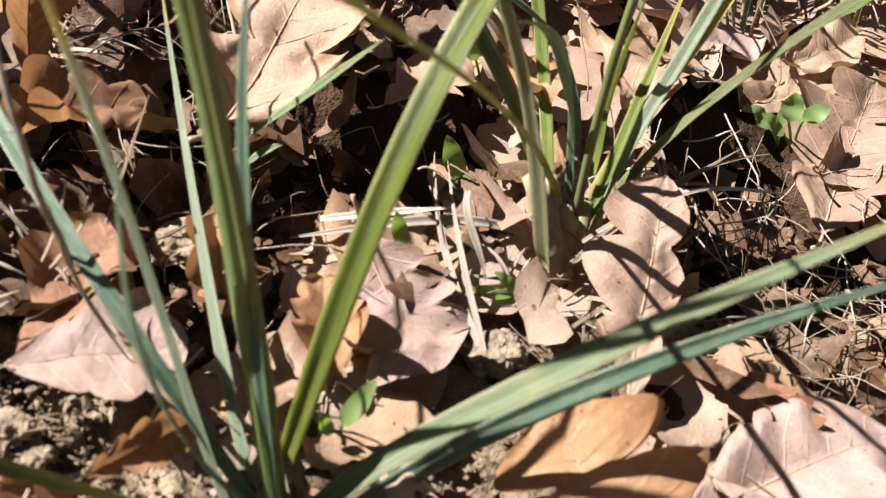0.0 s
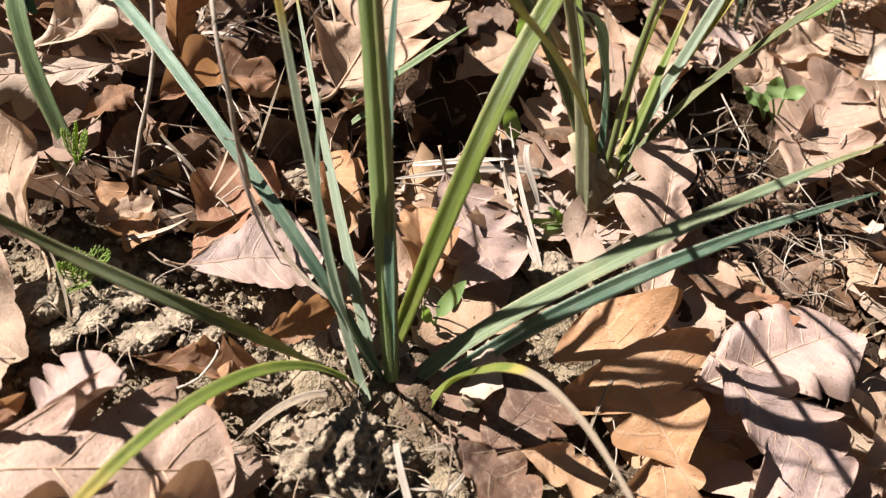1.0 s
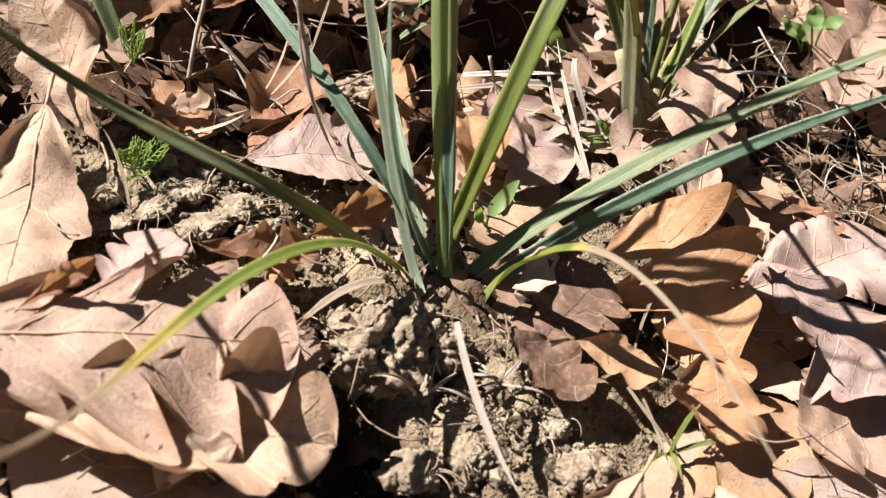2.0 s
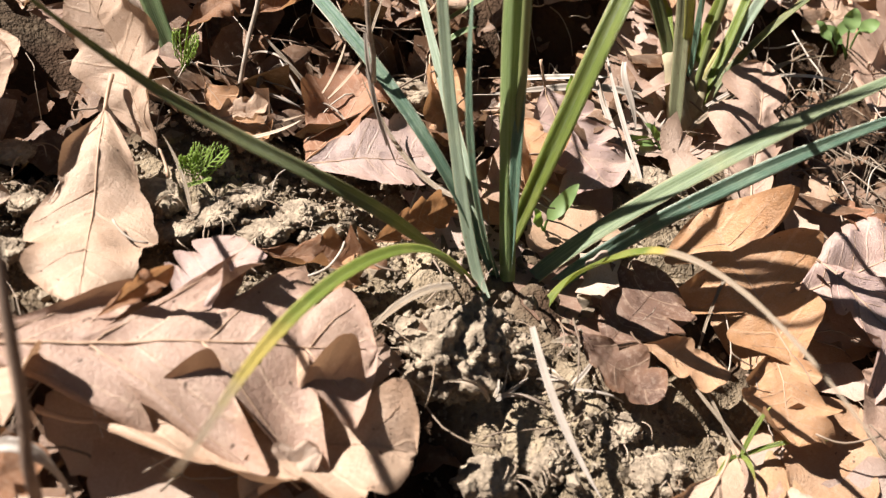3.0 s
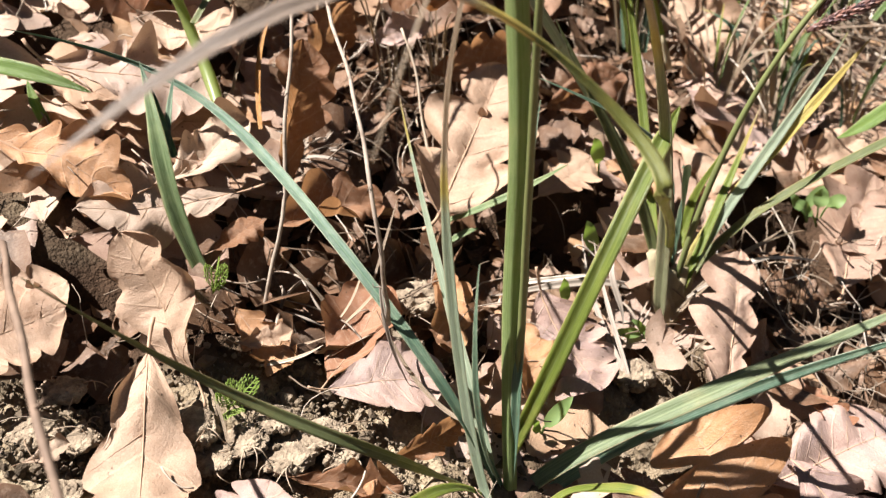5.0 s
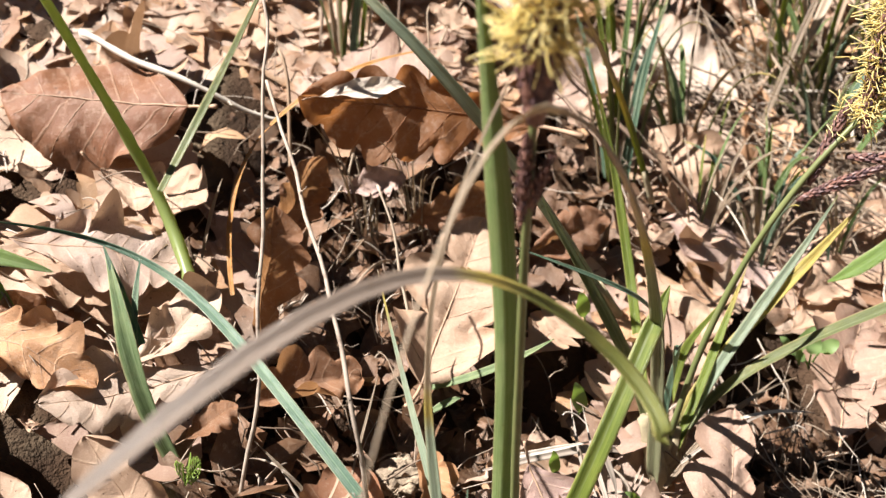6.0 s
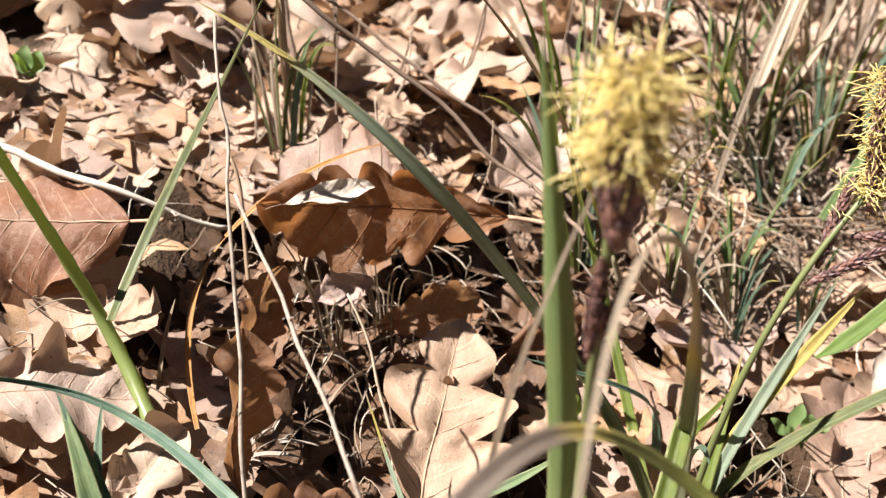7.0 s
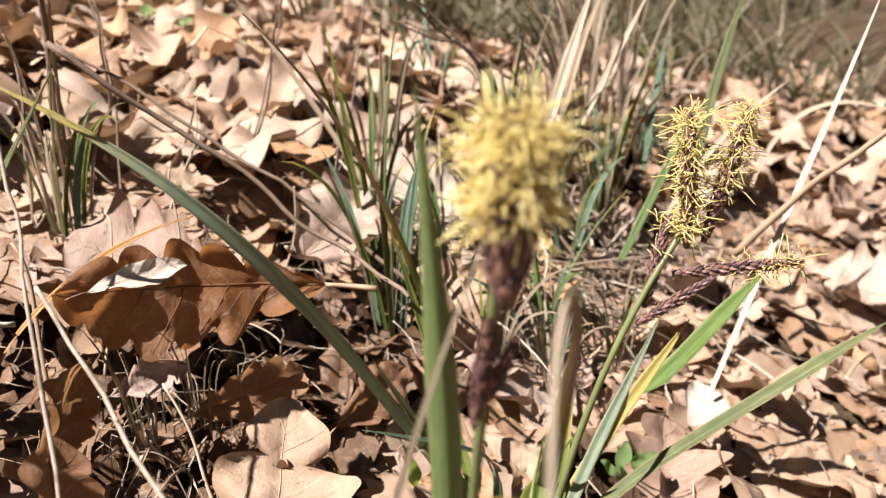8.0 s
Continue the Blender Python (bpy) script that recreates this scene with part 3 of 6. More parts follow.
oak_leaf(Leaf(53, 4, 0.95, 0.5, 0.1, 0.05, 0.3, 0.3, sweep=0.8, lift=0.35), (-0.074, 0.0161, 0.0417), (-0.0614, 0.0402, 0.055), "greyed purple-brown oak leaf with pointed lobes", M_GREY, 0, 1.0, up=(-0.4, -0.35, 0.85))
oak_leaf(4, (-0.1292, 0.0468, 0.0587), (-0.1167, 0.0519, 0.0609), "small pinkish-tan oak leaf half buried in bare soil", M_DUSTY, 0, 0.8)
oak_leaf(0, (-0.1551, 0.0588, 0.0855), (-0.1206, 0.0798, 0.0868), "pale tan lobed oak leaf at the litter's rim", M_PALE, 10)
oak_leaf(Leaf(37, 3, 0.72, 0.22, 0.3, 0.35, 0.4, 0.5, halves=(0.6, 1.0)), (-0.0858, 0.0774, 0.0626), (-0.1059, 0.0976, 0.1019), "pale folded oak leaf standing against a green stem", M_PALE, 0, 1.0, up=(-0.55, -0.55, 0.6))
oak_leaf(Leaf(54, 3, 0.75, 0.3, 0.1, 0.1, 0.3, 0.25, lift=0.3), (-0.0475, 0.0748, 0.0585), (-0.0127, 0.0835, 0.0561), "pinkish-brown oak leaf with a raised brown end", M_GREY, 0, 1.0, up=(-0.3, -0.5, 0.8))
oak_leaf(2, (0.0204, 0.1193, 0.0609), (0.0362, 0.0892, 0.0405), "dark purplish-brown oak leaf behind the sedge", M_GREY, 0, 1.2)
oak_leaf(Leaf(38, 3, 0.55, 0.7, 0.2, 0.15, 0.4, 0.4, halves=(1.0, 0.5), sweep=0.5), (0.0778, 0.0865, 0.0301), (0.094, 0.1415, 0.0596), "pinkish-tan oak leaf at the foot of a sedge clump", M_ROSE, 0, 1.0)
oak_leaf(Leaf(39, 3, 0.95, 0.85, -0.2, 0.12, 0.25, 0.35, 0.6, sweep=0.15, lift=0.6), (0.0817, 0.0439, 0.0110), (0.0613, 0.0749, 0.0430), "glossy orange oak leaf with rounded lobes", M_ORANGE, 0, 1.0, up=(-0.3, -0.3, 0.9))
oak_leaf(Leaf(43, 4, 0.85, 0.55, 0.15, 0.08, 0.4, 0.3, sweep=0.8), (0.0942, 0.0701, 0.0272), (0.1214, 0.037, 0.0067), "large lilac-pink oak leaf striped with blade shadows", M_GREY, 0, 1.0)
oak_leaf(1, (0.0899, 0.0688, 0.0204), (0.1387, 0.0872, 0.0238), "greyed oak leaf overlapping a larger one", M_GREY, 0, 1.1)
oak_leaf(3, (0.1085, 0.0999, 0.0345), (0.1176, 0.0823, 0.0229), "narrow curled pinkish-brown oak leaf", M_DUSK, 0, 0.75)
oak_leaf(9, (0.0296, 0.0436, 0.0182), (0.0486, 0.0601, 0.0304), "ribbed brown oak leaf below the sedge, shade painted into its colour", M_DARK, 0, 1.4)
oak_leaf(Leaf(41, 2, 0.6, 0.5, 0.6, 0.2, 0.4, 0.5), (0.0387, 0.0413, 0.02), (0.0604, 0.0344, 0.0139), "small orange oak leaf with rounded lobes on bare soil", M_ORANGE, 0, 1.0)
oak_leaf(Leaf(42, 3, 0.95, 0.5, 0.3, 0.1, 0.4, 0.4), (0.076, 0.0498, 0.0128), (0.075, 0.0205, 0.0026), "brown lobed oak leaf partly in shade", M_ORANGE, 0, 1.0)
oak_leaf(Leaf(44, 4, 0.7, 0.5, 0.2, 0.1, 0.4, 0.3), (0.1394, 0.0538, -0.0004), (0.097, 0.025, -0.0007), "tan oak leaf under a larger one", M_ROSE, 0, 1.0)
oak_leaf(3, (-0.1122, -0.0262, 0.0326), (-0.09, -0.0209, 0.0417), "brown curled oak leaf in the near litter", M_BROWN, 0, 0.9)
oak_leaf(8, (-0.0581, -0.0101, 0.0188), (-0.0401, -0.0058, 0.0284), "tan oak leaf tip curled over in the near litter", None, 0, 0.8)
oak_leaf(8, (-0.0127, 0.1218, 0.0712), (-0.0088, 0.0973, 0.0544), "small curled orange oak leaf behind the sedge", M_ORANGE, 0, 0.8)
oak_leaf(8, (0.0149, 0.0834, 0.0424), (0.0134, 0.1051, 0.0592), "orange-tan oak leaf behind the sedge stems", M_ORANGE, 0, 1.0)
oak_leaf(3, (-0.0298, 0.0567, 0.044), (-0.0079, 0.0678, 0.0495), "brown curled oak leaf arched behind the sedge foot", M_BROWN, 30, 0.7)
oak_leaf(7, (-0.059, 0.0531, 0.043), (-0.0262, 0.0506, 0.0407), "strip of rolled tan oak leaf on bare soil", M_BROWN, 0, 0.4)
oak_leaf(6, (-0.0395, 0.0388, 0.0349), (-0.0334, 0.0511, 0.0439), "small smooth orange-tan leaf below an arching blade", M_ORANGE, 0, 0.6)
oak_leaf(Leaf(45, 3, 0.6, 0.7, 0.3, 0.1, 0.4, 0.5, 0.36, sweep=0.5), (-0.0127, 0.1389, 0.0796), (0.0141, 0.1911, 0.1132), "broad pale oak leaf with rounded lobes propped upright", M_PALE, 0, 1.0, up=(0.1, -0.75, 0.6))
oak_leaf(Leaf(55, 6, 0.58, 0.5, 0.35, 0.1, 0.7, 0.5, halves=(0.8, 0.55), sweep=0.5, lift=0.5), (0.0372, 0.2230, 0.1370), (-0.0498, 0.212, 0.1584), "large brown oak leaf raised on edge and lit through", M_AMBER, 0, 1.0, up=(0.4, -0.9, 0.1))
oak_leaf(13, (-0.0397, 0.1856, 0.1651), (-0.0107, 0.192, 0.1649), "bleached narrow leaf lying along a raised oak leaf", M_WHITE, 180, 0.42, up=(-0.1, -0.6, 0.8))
oak_leaf(Leaf(60, 4, 0.66, 0.06, 0.15, -0.3, 0.5, -0.3, 0.42, halves=(1.15, 0.85), lift=0.3), (-0.0876, 0.2170, 0.1524), (-0.1566, 0.2320, 0.1562), "broad brown oval leaf with clear veins standing on edge", M_RUSSET, 0, 0.95, up=(-0.25, -0.65, 0.7))
oak_leaf(Leaf(46, 4, 0.5, 0.45, 0.3, 0.25, 0.4, 0.4), (-0.0640, 0.1540, 0.0875), (-0.0565, 0.1700, 0.1341), "brown oak leaf standing upright in shade", M_BROWN, 0, 0.8, up=(0.62, -0.75, 0.1))
oak_leaf(4, (-0.0989, 0.1962, 0.1306), (-0.0793, 0.1865, 0.1327), "pale tan leaf with rolled edges", M_PALE, 0, 1.1)
oak_leaf(1, (-0.1247, 0.1834, 0.126), (-0.089, 0.1778, 0.1112), "tan wavy-edged oak leaf on the slope", None, 0, 0.9)
oak_leaf(Leaf(61, 5, 0.62, 0.5, 0.25, 0.1, 0.5, 0.5, sweep=0.3), (-0.1403, 0.1649, 0.1303), (-0.0884, 0.1725, 0.1135), "tan oak leaf with a scalloped edge", None, 0, 1.0)
oak_leaf(Leaf(62, 4, 0.6, 0.45, 0.2, 0.1, 0.4, 0.3), (-0.1389, 0.1630, 0.1152), (-0.0878, 0.1677, 0.1033), "tan oak leaf under a scalloped one", M_PALE, 0, 1.0)
oak_leaf(Leaf(63, 2, 0.62, 0.6, 0.7, 0.1, 0.4, 0.5, lift=0.4), (-0.1216, 0.2133, 0.1302), (-0.0824, 0.1992, 0.1212), "pale oak leaf with large rounded lobes", M_PALE, 0, 1.0, up=(-0.1, -0.55, 0.8))
oak_leaf(9, (-0.151, 0.1768, 0.1211), (-0.0985, 0.1657, 0.1088), "pale tan oak leaf lying flat", M_PALE, 0, 0.9)
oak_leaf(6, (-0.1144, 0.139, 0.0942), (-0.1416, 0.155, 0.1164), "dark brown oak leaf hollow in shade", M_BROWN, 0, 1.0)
oak_leaf(3, (-0.1591, 0.1437, 0.119), (-0.11, 0.1249, 0.1005), "orange-tan rolled oak leaf", M_ORANGE, 0, 0.6)
oak_leaf(0, (-0.0804, 0.1407, 0.0892), (-0.1246, 0.1141, 0.0999), "pinkish-tan oak leaf with a pale midrib", None, 0, 0.8)
oak_leaf(7, (-0.0958, 0.1439, 0.1011), (-0.0735, 0.158, 0.1007), "tan lobed oak leaf beside a green stem", None, 0, 1.0)
oak_leaf(2, (-0.0771, 0.0999, 0.0716), (-0.0596, 0.0837, 0.06), "small orange-tan oak leaf on soil", M_ORANGE, 0, 0.9)
oak_leaf(Leaf(49, 4, 0.75, 0.6, 0.2, 0.1, 0.4, 0.35), (0.1369, 0.1446, 0.0408), (0.1623, 0.1927, 0.061), "pinkish-tan oak leaf with rounded lobes beside the sedge", M_ROSE, 0, 1.0)
oak_leaf(5, (0.1365, 0.1965, 0.0671), (0.1634, 0.2106, 0.0695), "pale lobed oak leaf beyond the clover", M_PALE, 0, 1.0)
oak_leaf(Leaf(56, 2, 0.9, 0.15, 0.2, 0.1, 0.3, 0.2), (0.1664, 0.1815, 0.0634), (0.1867, 0.19, 0.0682), "small bleached white leaf caught on a blade", M_WHITE, 0, 1.0)
oak_leaf(5, (0.0417, 0.2648, 0.1264), (0.0825, 0.296, 0.1369), "tan oak leaf with a wavy edge higher up the slope", None, 0, 1.2)
oak_leaf(0, (0.0604, 0.347, 0.1496), (0.0806, 0.3226, 0.1475), "orange-tan oak leaf with shadowed lobes", M_ORANGE, 0, 1.3)
oak_leaf(2, (0.0286, 0.315, 0.1459), (0.004, 0.3226, 0.1552), "pale pinkish oak leaf up the slope", M_PALE, 0, 1.2)
oak_leaf(9, (0.0943, 0.1693, 0.0635), (0.0999, 0.203, 0.0754), "tan oak leaf behind the flowering stem", None, 0, 0.9)
oak_leaf(4, (-0.1046, 0.1346, 0.0964), (-0.0755, 0.1588, 0.108), "tan oak leaf under the dry stems", None, 0, 0.8)
oak_leaf(8, (-0.0659, 0.13, 0.0867), (-0.0304, 0.1382, 0.089), "brown oak leaf arched over a dark hollow", M_BROWN, 0, 0.9)
oak_leaf(5, (-0.0752, 0.0882, 0.066), (-0.0578, 0.0901, 0.0684), "small tan leaf at the foot of a dry stem", M_PALE, 0, 0.7)
oak_leaf(2, (0.0513, 0.1761, 0.0802), (0.0731, 0.1652, 0.077), "orange-tan oak leaf behind the second sedge", M_ORANGE, 0, 1.1)
oak_leaf(6, (0.0838, 0.1952, 0.0801), (0.1032, 0.1758, 0.0715), "tan oak leaf between sedge leaves", None, 0, 0.9)
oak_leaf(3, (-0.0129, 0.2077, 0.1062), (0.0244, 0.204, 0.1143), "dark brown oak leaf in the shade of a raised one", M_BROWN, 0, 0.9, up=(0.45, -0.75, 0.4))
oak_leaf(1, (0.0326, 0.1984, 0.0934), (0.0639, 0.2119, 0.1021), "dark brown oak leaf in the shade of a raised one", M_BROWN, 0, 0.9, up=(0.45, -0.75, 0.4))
oak_leaf(5, (-0.0628, 0.1844, 0.1078), (-0.0429, 0.2115, 0.1328), "brown oak leaf standing on edge among dry stems", M_BROWN, 0, 0.8, up=(0.35, -0.85, 0.3))
oak_leaf(7, (-0.0347, 0.2161, 0.1164), (-0.012, 0.2091, 0.1257), "pale brown crumpled oak leaf under dry stems", M_GREY, 0, 0.8, up=(0.2, -0.75, 0.5))
oak_leaf(2, (0.1387, 0.1615, 0.0488), (0.1744, 0.1799, 0.0508), "pinkish-tan lobed oak leaf beyond the second sedge", M_ROSE, 0, 1.0)
oak_leaf(9, (0.1319, 0.1862, 0.0609), (0.1615, 0.2033, 0.0636), "pale oak leaf with pointed lobes", M_PALE, 0, 0.8)
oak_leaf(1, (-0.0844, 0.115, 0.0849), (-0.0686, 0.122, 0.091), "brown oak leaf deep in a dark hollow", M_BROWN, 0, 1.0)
oak_leaf(Leaf(48, 3, 0.7, 0.25, 0.3, 0.2, 0.5, 0.5), (-0.0482, 0.0824, 0.0549), (-0.0299, 0.1113, 0.0699), "cupped brown oak leaf with dry fibres on it", M_DUSK, 0, 1.0, up=(-0.3, -0.6, 0.7))
oak_leaf(12, (-0.0052, 0.1595, 0.0858), (0.0189, 0.1751, 0.0945), "large tan oak leaf behind the sedge", M_ROSE, 0, 1.0)
oak_leaf(9, (0.0246, 0.1587, 0.0763), (0.0464, 0.1761, 0.0825), "pale tan oak leaf between the two sedges", M_PALE, 0, 1.1)


# stands in for the dark shadow on the soil below the ribbed leaf
oak_leaf(Leaf(57, 3, 0.6, 0.35, 0.3, 0.1, 0.5, 0.5), (0.0201, 0.0416, 0.0245), (0.0423, 0.0287, 0.0128), "brown oak leaf pressed into the soil, coloured dark as shadow", M_DARK, 0, 1.0)


# ---- the rest of the leaf litter ----
def gap(x, y):
    """Dark gaps between the leaves higher up the slope."""
    return y > 0.16 and noise.noise(Vector((x, y, 2)) * 17) > 0.28


rng = random.Random(42)
TONES = (("tan dry oak leaf lying in the leaf litter", None), ("pale tan dry oak leaf in the litter", M_PALE), ("orange-brown dry oak leaf in the litter", M_ORANGE), ("greyed old oak leaf in the litter", M_GREY), ("curled tan oak leaf lying in the litter", None))
laid = []
FEET = ((0.0689, 0.1338, 0.0436), (0.0051, 0.0527, 0.0258), (-0.0086, 0.0418, 0.0225), (-0.012, 0.0275, 0.0165), (0.0059, 0.0279, 0.0125))
tries = 0
while len(laid) < 235 and tries < 9000:
    tries += 1
    q = rng.random() ** 1.25
    y = -0.12 + 0.82 * q
    x = rng.uniform(-0.24 - 0.25 * q, 0.24 + 0.5 * q)
    size = rng.uniform(0.042, 0.074)
    close = y < 0.24 and abs(x) < 0.19
    if any(math.hypot(x - c[0], y - c[1]) < (0.8 * c[2] + 0.016 if close else 0.55 * c[2] + 0.014) for c in CENTRES) and rng.random() < (1.0 if close else 0.93):
        continue
    if (bare_soil(x, y) > 0.3 and y < 0.2) or sunk(x, y) > 0.14 or gap(x, y) or min(math.hypot(x - c[0], y - c[1]) for c in FEET) < 0.035:
        continue
    if any(math.hypot(x - c[0], y - c[1]) < 0.024 for c in laid):
        continue
    laid.append((x, y))
    tilt = 0.2 if close else 0.34
    n = (land_n(x, y) + Vector((rng.gauss(0, tilt), rng.gauss(0, tilt), 0))).normalized()
    a = rng.uniform(0, 2 * math.pi)
    d = Vector((math.cos(a), math.sin(a), 0))
    d = (d - n * d.dot(n)).normalized()
    c = Vector((x, y, land(x, y) + (rng.uniform(0.001, 0.006) if close else rng.uniform(0.002, 0.014))))
    lab, mt = TONES[rng.choice((0, 0, 0, 1, 2, 3, 4) if y > 0.22 else (0, 0, 0, 1, 3, 4, 2))]
    oak_leaf(rng.choice((0, 1, 2, 3, 4, 5, 6, 7, 8, 9, 11, 12)), c - d * size / 2, c + d * size / 2, lab, mt, rng.choice((0, 0, 180)) + rng.uniform(-12, 12), rng.uniform(0.85, 1.15), keep=False, up=n)


def far_litter():
    """Leaves past the near ground, too many to count."""
    r = random.Random(7)
    fine, coarse = [], []
    for s in SHAPES[:6] + SHAPES[11:13]:
        for lib, nu, nv in ((fine, 20, 3), (coarse, 11, 2)):
            m = 2 * nv + 1
            lib.append(([s.at(i / nu, j / nv) for i in range(nu + 1) for j in range(-nv, nv + 1)], [(i * m + j, i * m + j + 1, i * m + j + m + 1, i * m + j + m) for i in range(nu) for j in range(2 * nv)], [abs(j) / nv for i in range(nu + 1) for j in range(-nv, nv + 1)]))
    verts, faces, rims = [], [], []
    for i in range(15000):
        t = r.random()
        y = 0.28 + 4.2 * t ** 2.1
        x = r.gauss(-0.06 + 0.17 * y, 0.34 + 0.42 * y)
        if abs(x) > 0.42:
            y += 0.9 * noise.noise(Vector((x * 9, y * 9, 4))) - 0.12
        if i % 6 == 0:
            x, y = r.uniform(-0.4, 0.5), r.uniform(-0.3, 0.35)
        if i > 9000:
            an, ra = r.uniform(0, 6.283), 0.3 + 2.6 * r.random() ** 1.5
            x, y = ra * math.cos(an), ra * math.sin(an)
        if bare_soil(x, y) > 0.12 or sunk(x, y) > 0.1 or gap(x, y):
            continue
        turn = abs(math.atan2(y, x) - 0.55)
        if math.hypot(x, y) > 0.6 + 0.4 * r.random() + 0.35 * noise.noise(Vector((x, y, 5)) * 3) + 3.0 * max(0.0, turn - 0.48) ** 1.4:
            continue
        near = y < 0.36 and -0.3 < x < 0.4
        n = (land_n(x, y) + Vector((r.gauss(0, 0.27), r.gauss(0, 0.27), 0))).normalized() if not near else land_n(x, y)
        a = r.uniform(0, 6.283)
        d = Vector((math.cos(a), math.sin(a), 0))
        d = (d - n * d.dot(n)).normalized()
        e = d.cross(n)
        ln = r.uniform(0.026, 0.06)
        o = Vector((x, y, land(x, y) + (r.uniform(0.003, 0.022) if not near else -0.001)))
        vs, fs, rm = (fine if 0.0 < y < 0.85 and abs(x) < 0.7 else coarse)[r.randrange(8)]
        k0 = len(verts)
        sg = r.choice((-1, 1))
        verts += [tuple(o + e * (p.x * ln) + d * ((p.y - 0.5) * ln) + n * (p.z * ln * sg * (1.05 if not near else 0.4))) for p in vs]
        rims += rm
        faces += [tuple(k0 + q for q in fc) for fc in fs]
    tagged(part("leaf_litter", mesh("leaf_litter", verts, faces, M_FAR, True, {"rim": rims})), "deep litter of dry tan oak leaves up the slope", "leaf litter", kind="stuff")


far_litter()


def crumbs():
    r = random.Random(5)
    ico = bmesh.new()
    bmesh.ops.create_icosphere(ico, subdivisions=1, radius=1)
    ico.verts.index_update()
    bv, bf = [v.co.copy() for v in ico.verts], [tuple(v.index for v in f.verts) for f in ico.faces]
    ico.free()
    verts, faces = [], []
    for i in range(9000):
        b = r.choice(BARE)
        if i % 3:
            x, y = r.gauss(b[0], 0.02), r.gauss(b[1], 0.018)
        else:
            x, y = r.uniform(-0.2, 0.2), r.uniform(-0.12, 0.3)
            if bare_soil(x, y) < 0.2:
                continue
        s = 0.00025 + 0.0009 * r.random() ** 4 + 0.0022 * r.random() ** 22
        o = Vector((x, y, land(x, y) + r.uniform(-0.001, 0.0015) + 0.006 * noise.noise(Vector((x, y, 0)) * 22) - 0.004 - 0.030 * sunk(x, y)))
        k0 = len(verts)
        q = Vector((r.uniform(0, 99), r.uniform(0, 99), 0))
        verts += [tuple(o + v * s * (1 + 1.1 * noise.noise(v * 1.7 + q))) for v in bv]
        faces += [tuple(k0 + j for j in f) for f in bf]
    tagged(part("soil_crumbs", mesh("soil_crumbs", verts, faces, M_CRUMB, False)), "loose crumbs of dry grey-brown soil", "soil", kind="stuff")


crumbs()


def fragments(seed, deep, mat, name, label):
    """Torn bits of leaf, too many to count: dry ones among the whole leaves, or ones down in the hollows with shade in
    their colour.
    """
    r = random.Random(seed)
    verts, faces, rims = [], [], []
    while len(verts) < (1300 if deep else 1100) * 15:
        x, y = r.uniform(-0.3, 0.45), r.uniform(-0.14, 0.5)
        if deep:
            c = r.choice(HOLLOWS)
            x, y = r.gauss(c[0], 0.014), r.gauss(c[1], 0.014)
        if bare_soil(x, y) > (0.75 if deep else 0.3) and r.random() < (1.0 if deep else 0.93):
            continue
        n = (land_n(x, y) + Vector((r.gauss(0, 0.5), r.gauss(0, 0.5), 0))).normalized()
        d = n.orthogonal().normalized()
        a = r.uniform(0, 6.283)
        e = d.cross(n)
        d, e = d * math.cos(a) + e * math.sin(a), e * math.cos(a) - d * math.sin(a)
        s = 0.002 + (0.012 if deep else 0.008) * r.random() ** 2
        o = Vector((x, y, land(x, y) + r.uniform(0.0, 0.007) - 0.028 * sunk(x, y)))
        k0 = len(verts)
        cv = r.uniform(-0.7, 0.7)
        pts = [(0.0, 0.0)]
        for q in range(14):
            t = 6.283 * q / 14
            m = s * (0.7 + 0.6 * r.random()) * (0.6 + 0.6 * abs(math.cos(t)))
            pts.append((m * math.cos(t), 0.75 * m * math.sin(t)))
        verts += [tuple(o + d * px + e * py + n * (cv * (px * px) / s + 0.2 * py * math.sin(px * 700))) for px, py in pts]
        rims += [0.4] + [1.0] * 14
        faces += [(k0, k0 + 1 + q, k0 + 1 + (q + 1) % 14) for q in range(14)]
    tagged(part(name, mesh(name, verts, faces, mat, True, {"rim": rims})), label, "leaf litter", kind="stuff")


fragments(17, False, M_FAR, "leaf_fragments", "torn bits of dry brown leaf between the whole leaves")
fragments(18, True, M_HOLLOW_SHADE, "rotted_litter", "bits of leaf down in the hollows, coloured near-black for shade")
# ---- sedge in front: arching leaves and a flowering stem ----
sedge = thing("sedge_plant", (0.0051, 0.0527, 0.0258), "clump of green sedge with arching leaves and a yellow flower head", "sedge", "sedges on the slope")
blade(sedge, M_FRONT, 0.0057, (0.0050, 0.0587, 0.0298), (0.0036, 0.0717, 0.1471), (0.0102, 0.0523, 0.1059), (-0.0009, 0.0482, 0.2434), tip=0.16, dry=(0.97, 1.1), roll=0, fold=-0.7, face=(-0.35, -0.9, 0.25), label="stiff upright green leaf")
blade(sedge, M_SAGE, 0.0058, (0.0073, 0.0602, 0.0227), (0.0158, 0.0722, 0.0315), (0.0763, 0.0349, 0.093), (0.125, 0.0623, 0.0941), dry=(0.6, 1.5), roll=0, fold=0.3, face=(-0.3, -0.4, 0.85))
blade(sedge, M_TEAL, 0.0046, (0.0112, 0.0583, 0.0221), (0.0311, 0.0773, 0.0299), (0.0759, 0.0578, 0.0702), (0.1265, 0.0602, 0.0827), dry=(0.85, 1.4), roll=0, fold=0.4, face=(0.2, -0.8, 0.5))
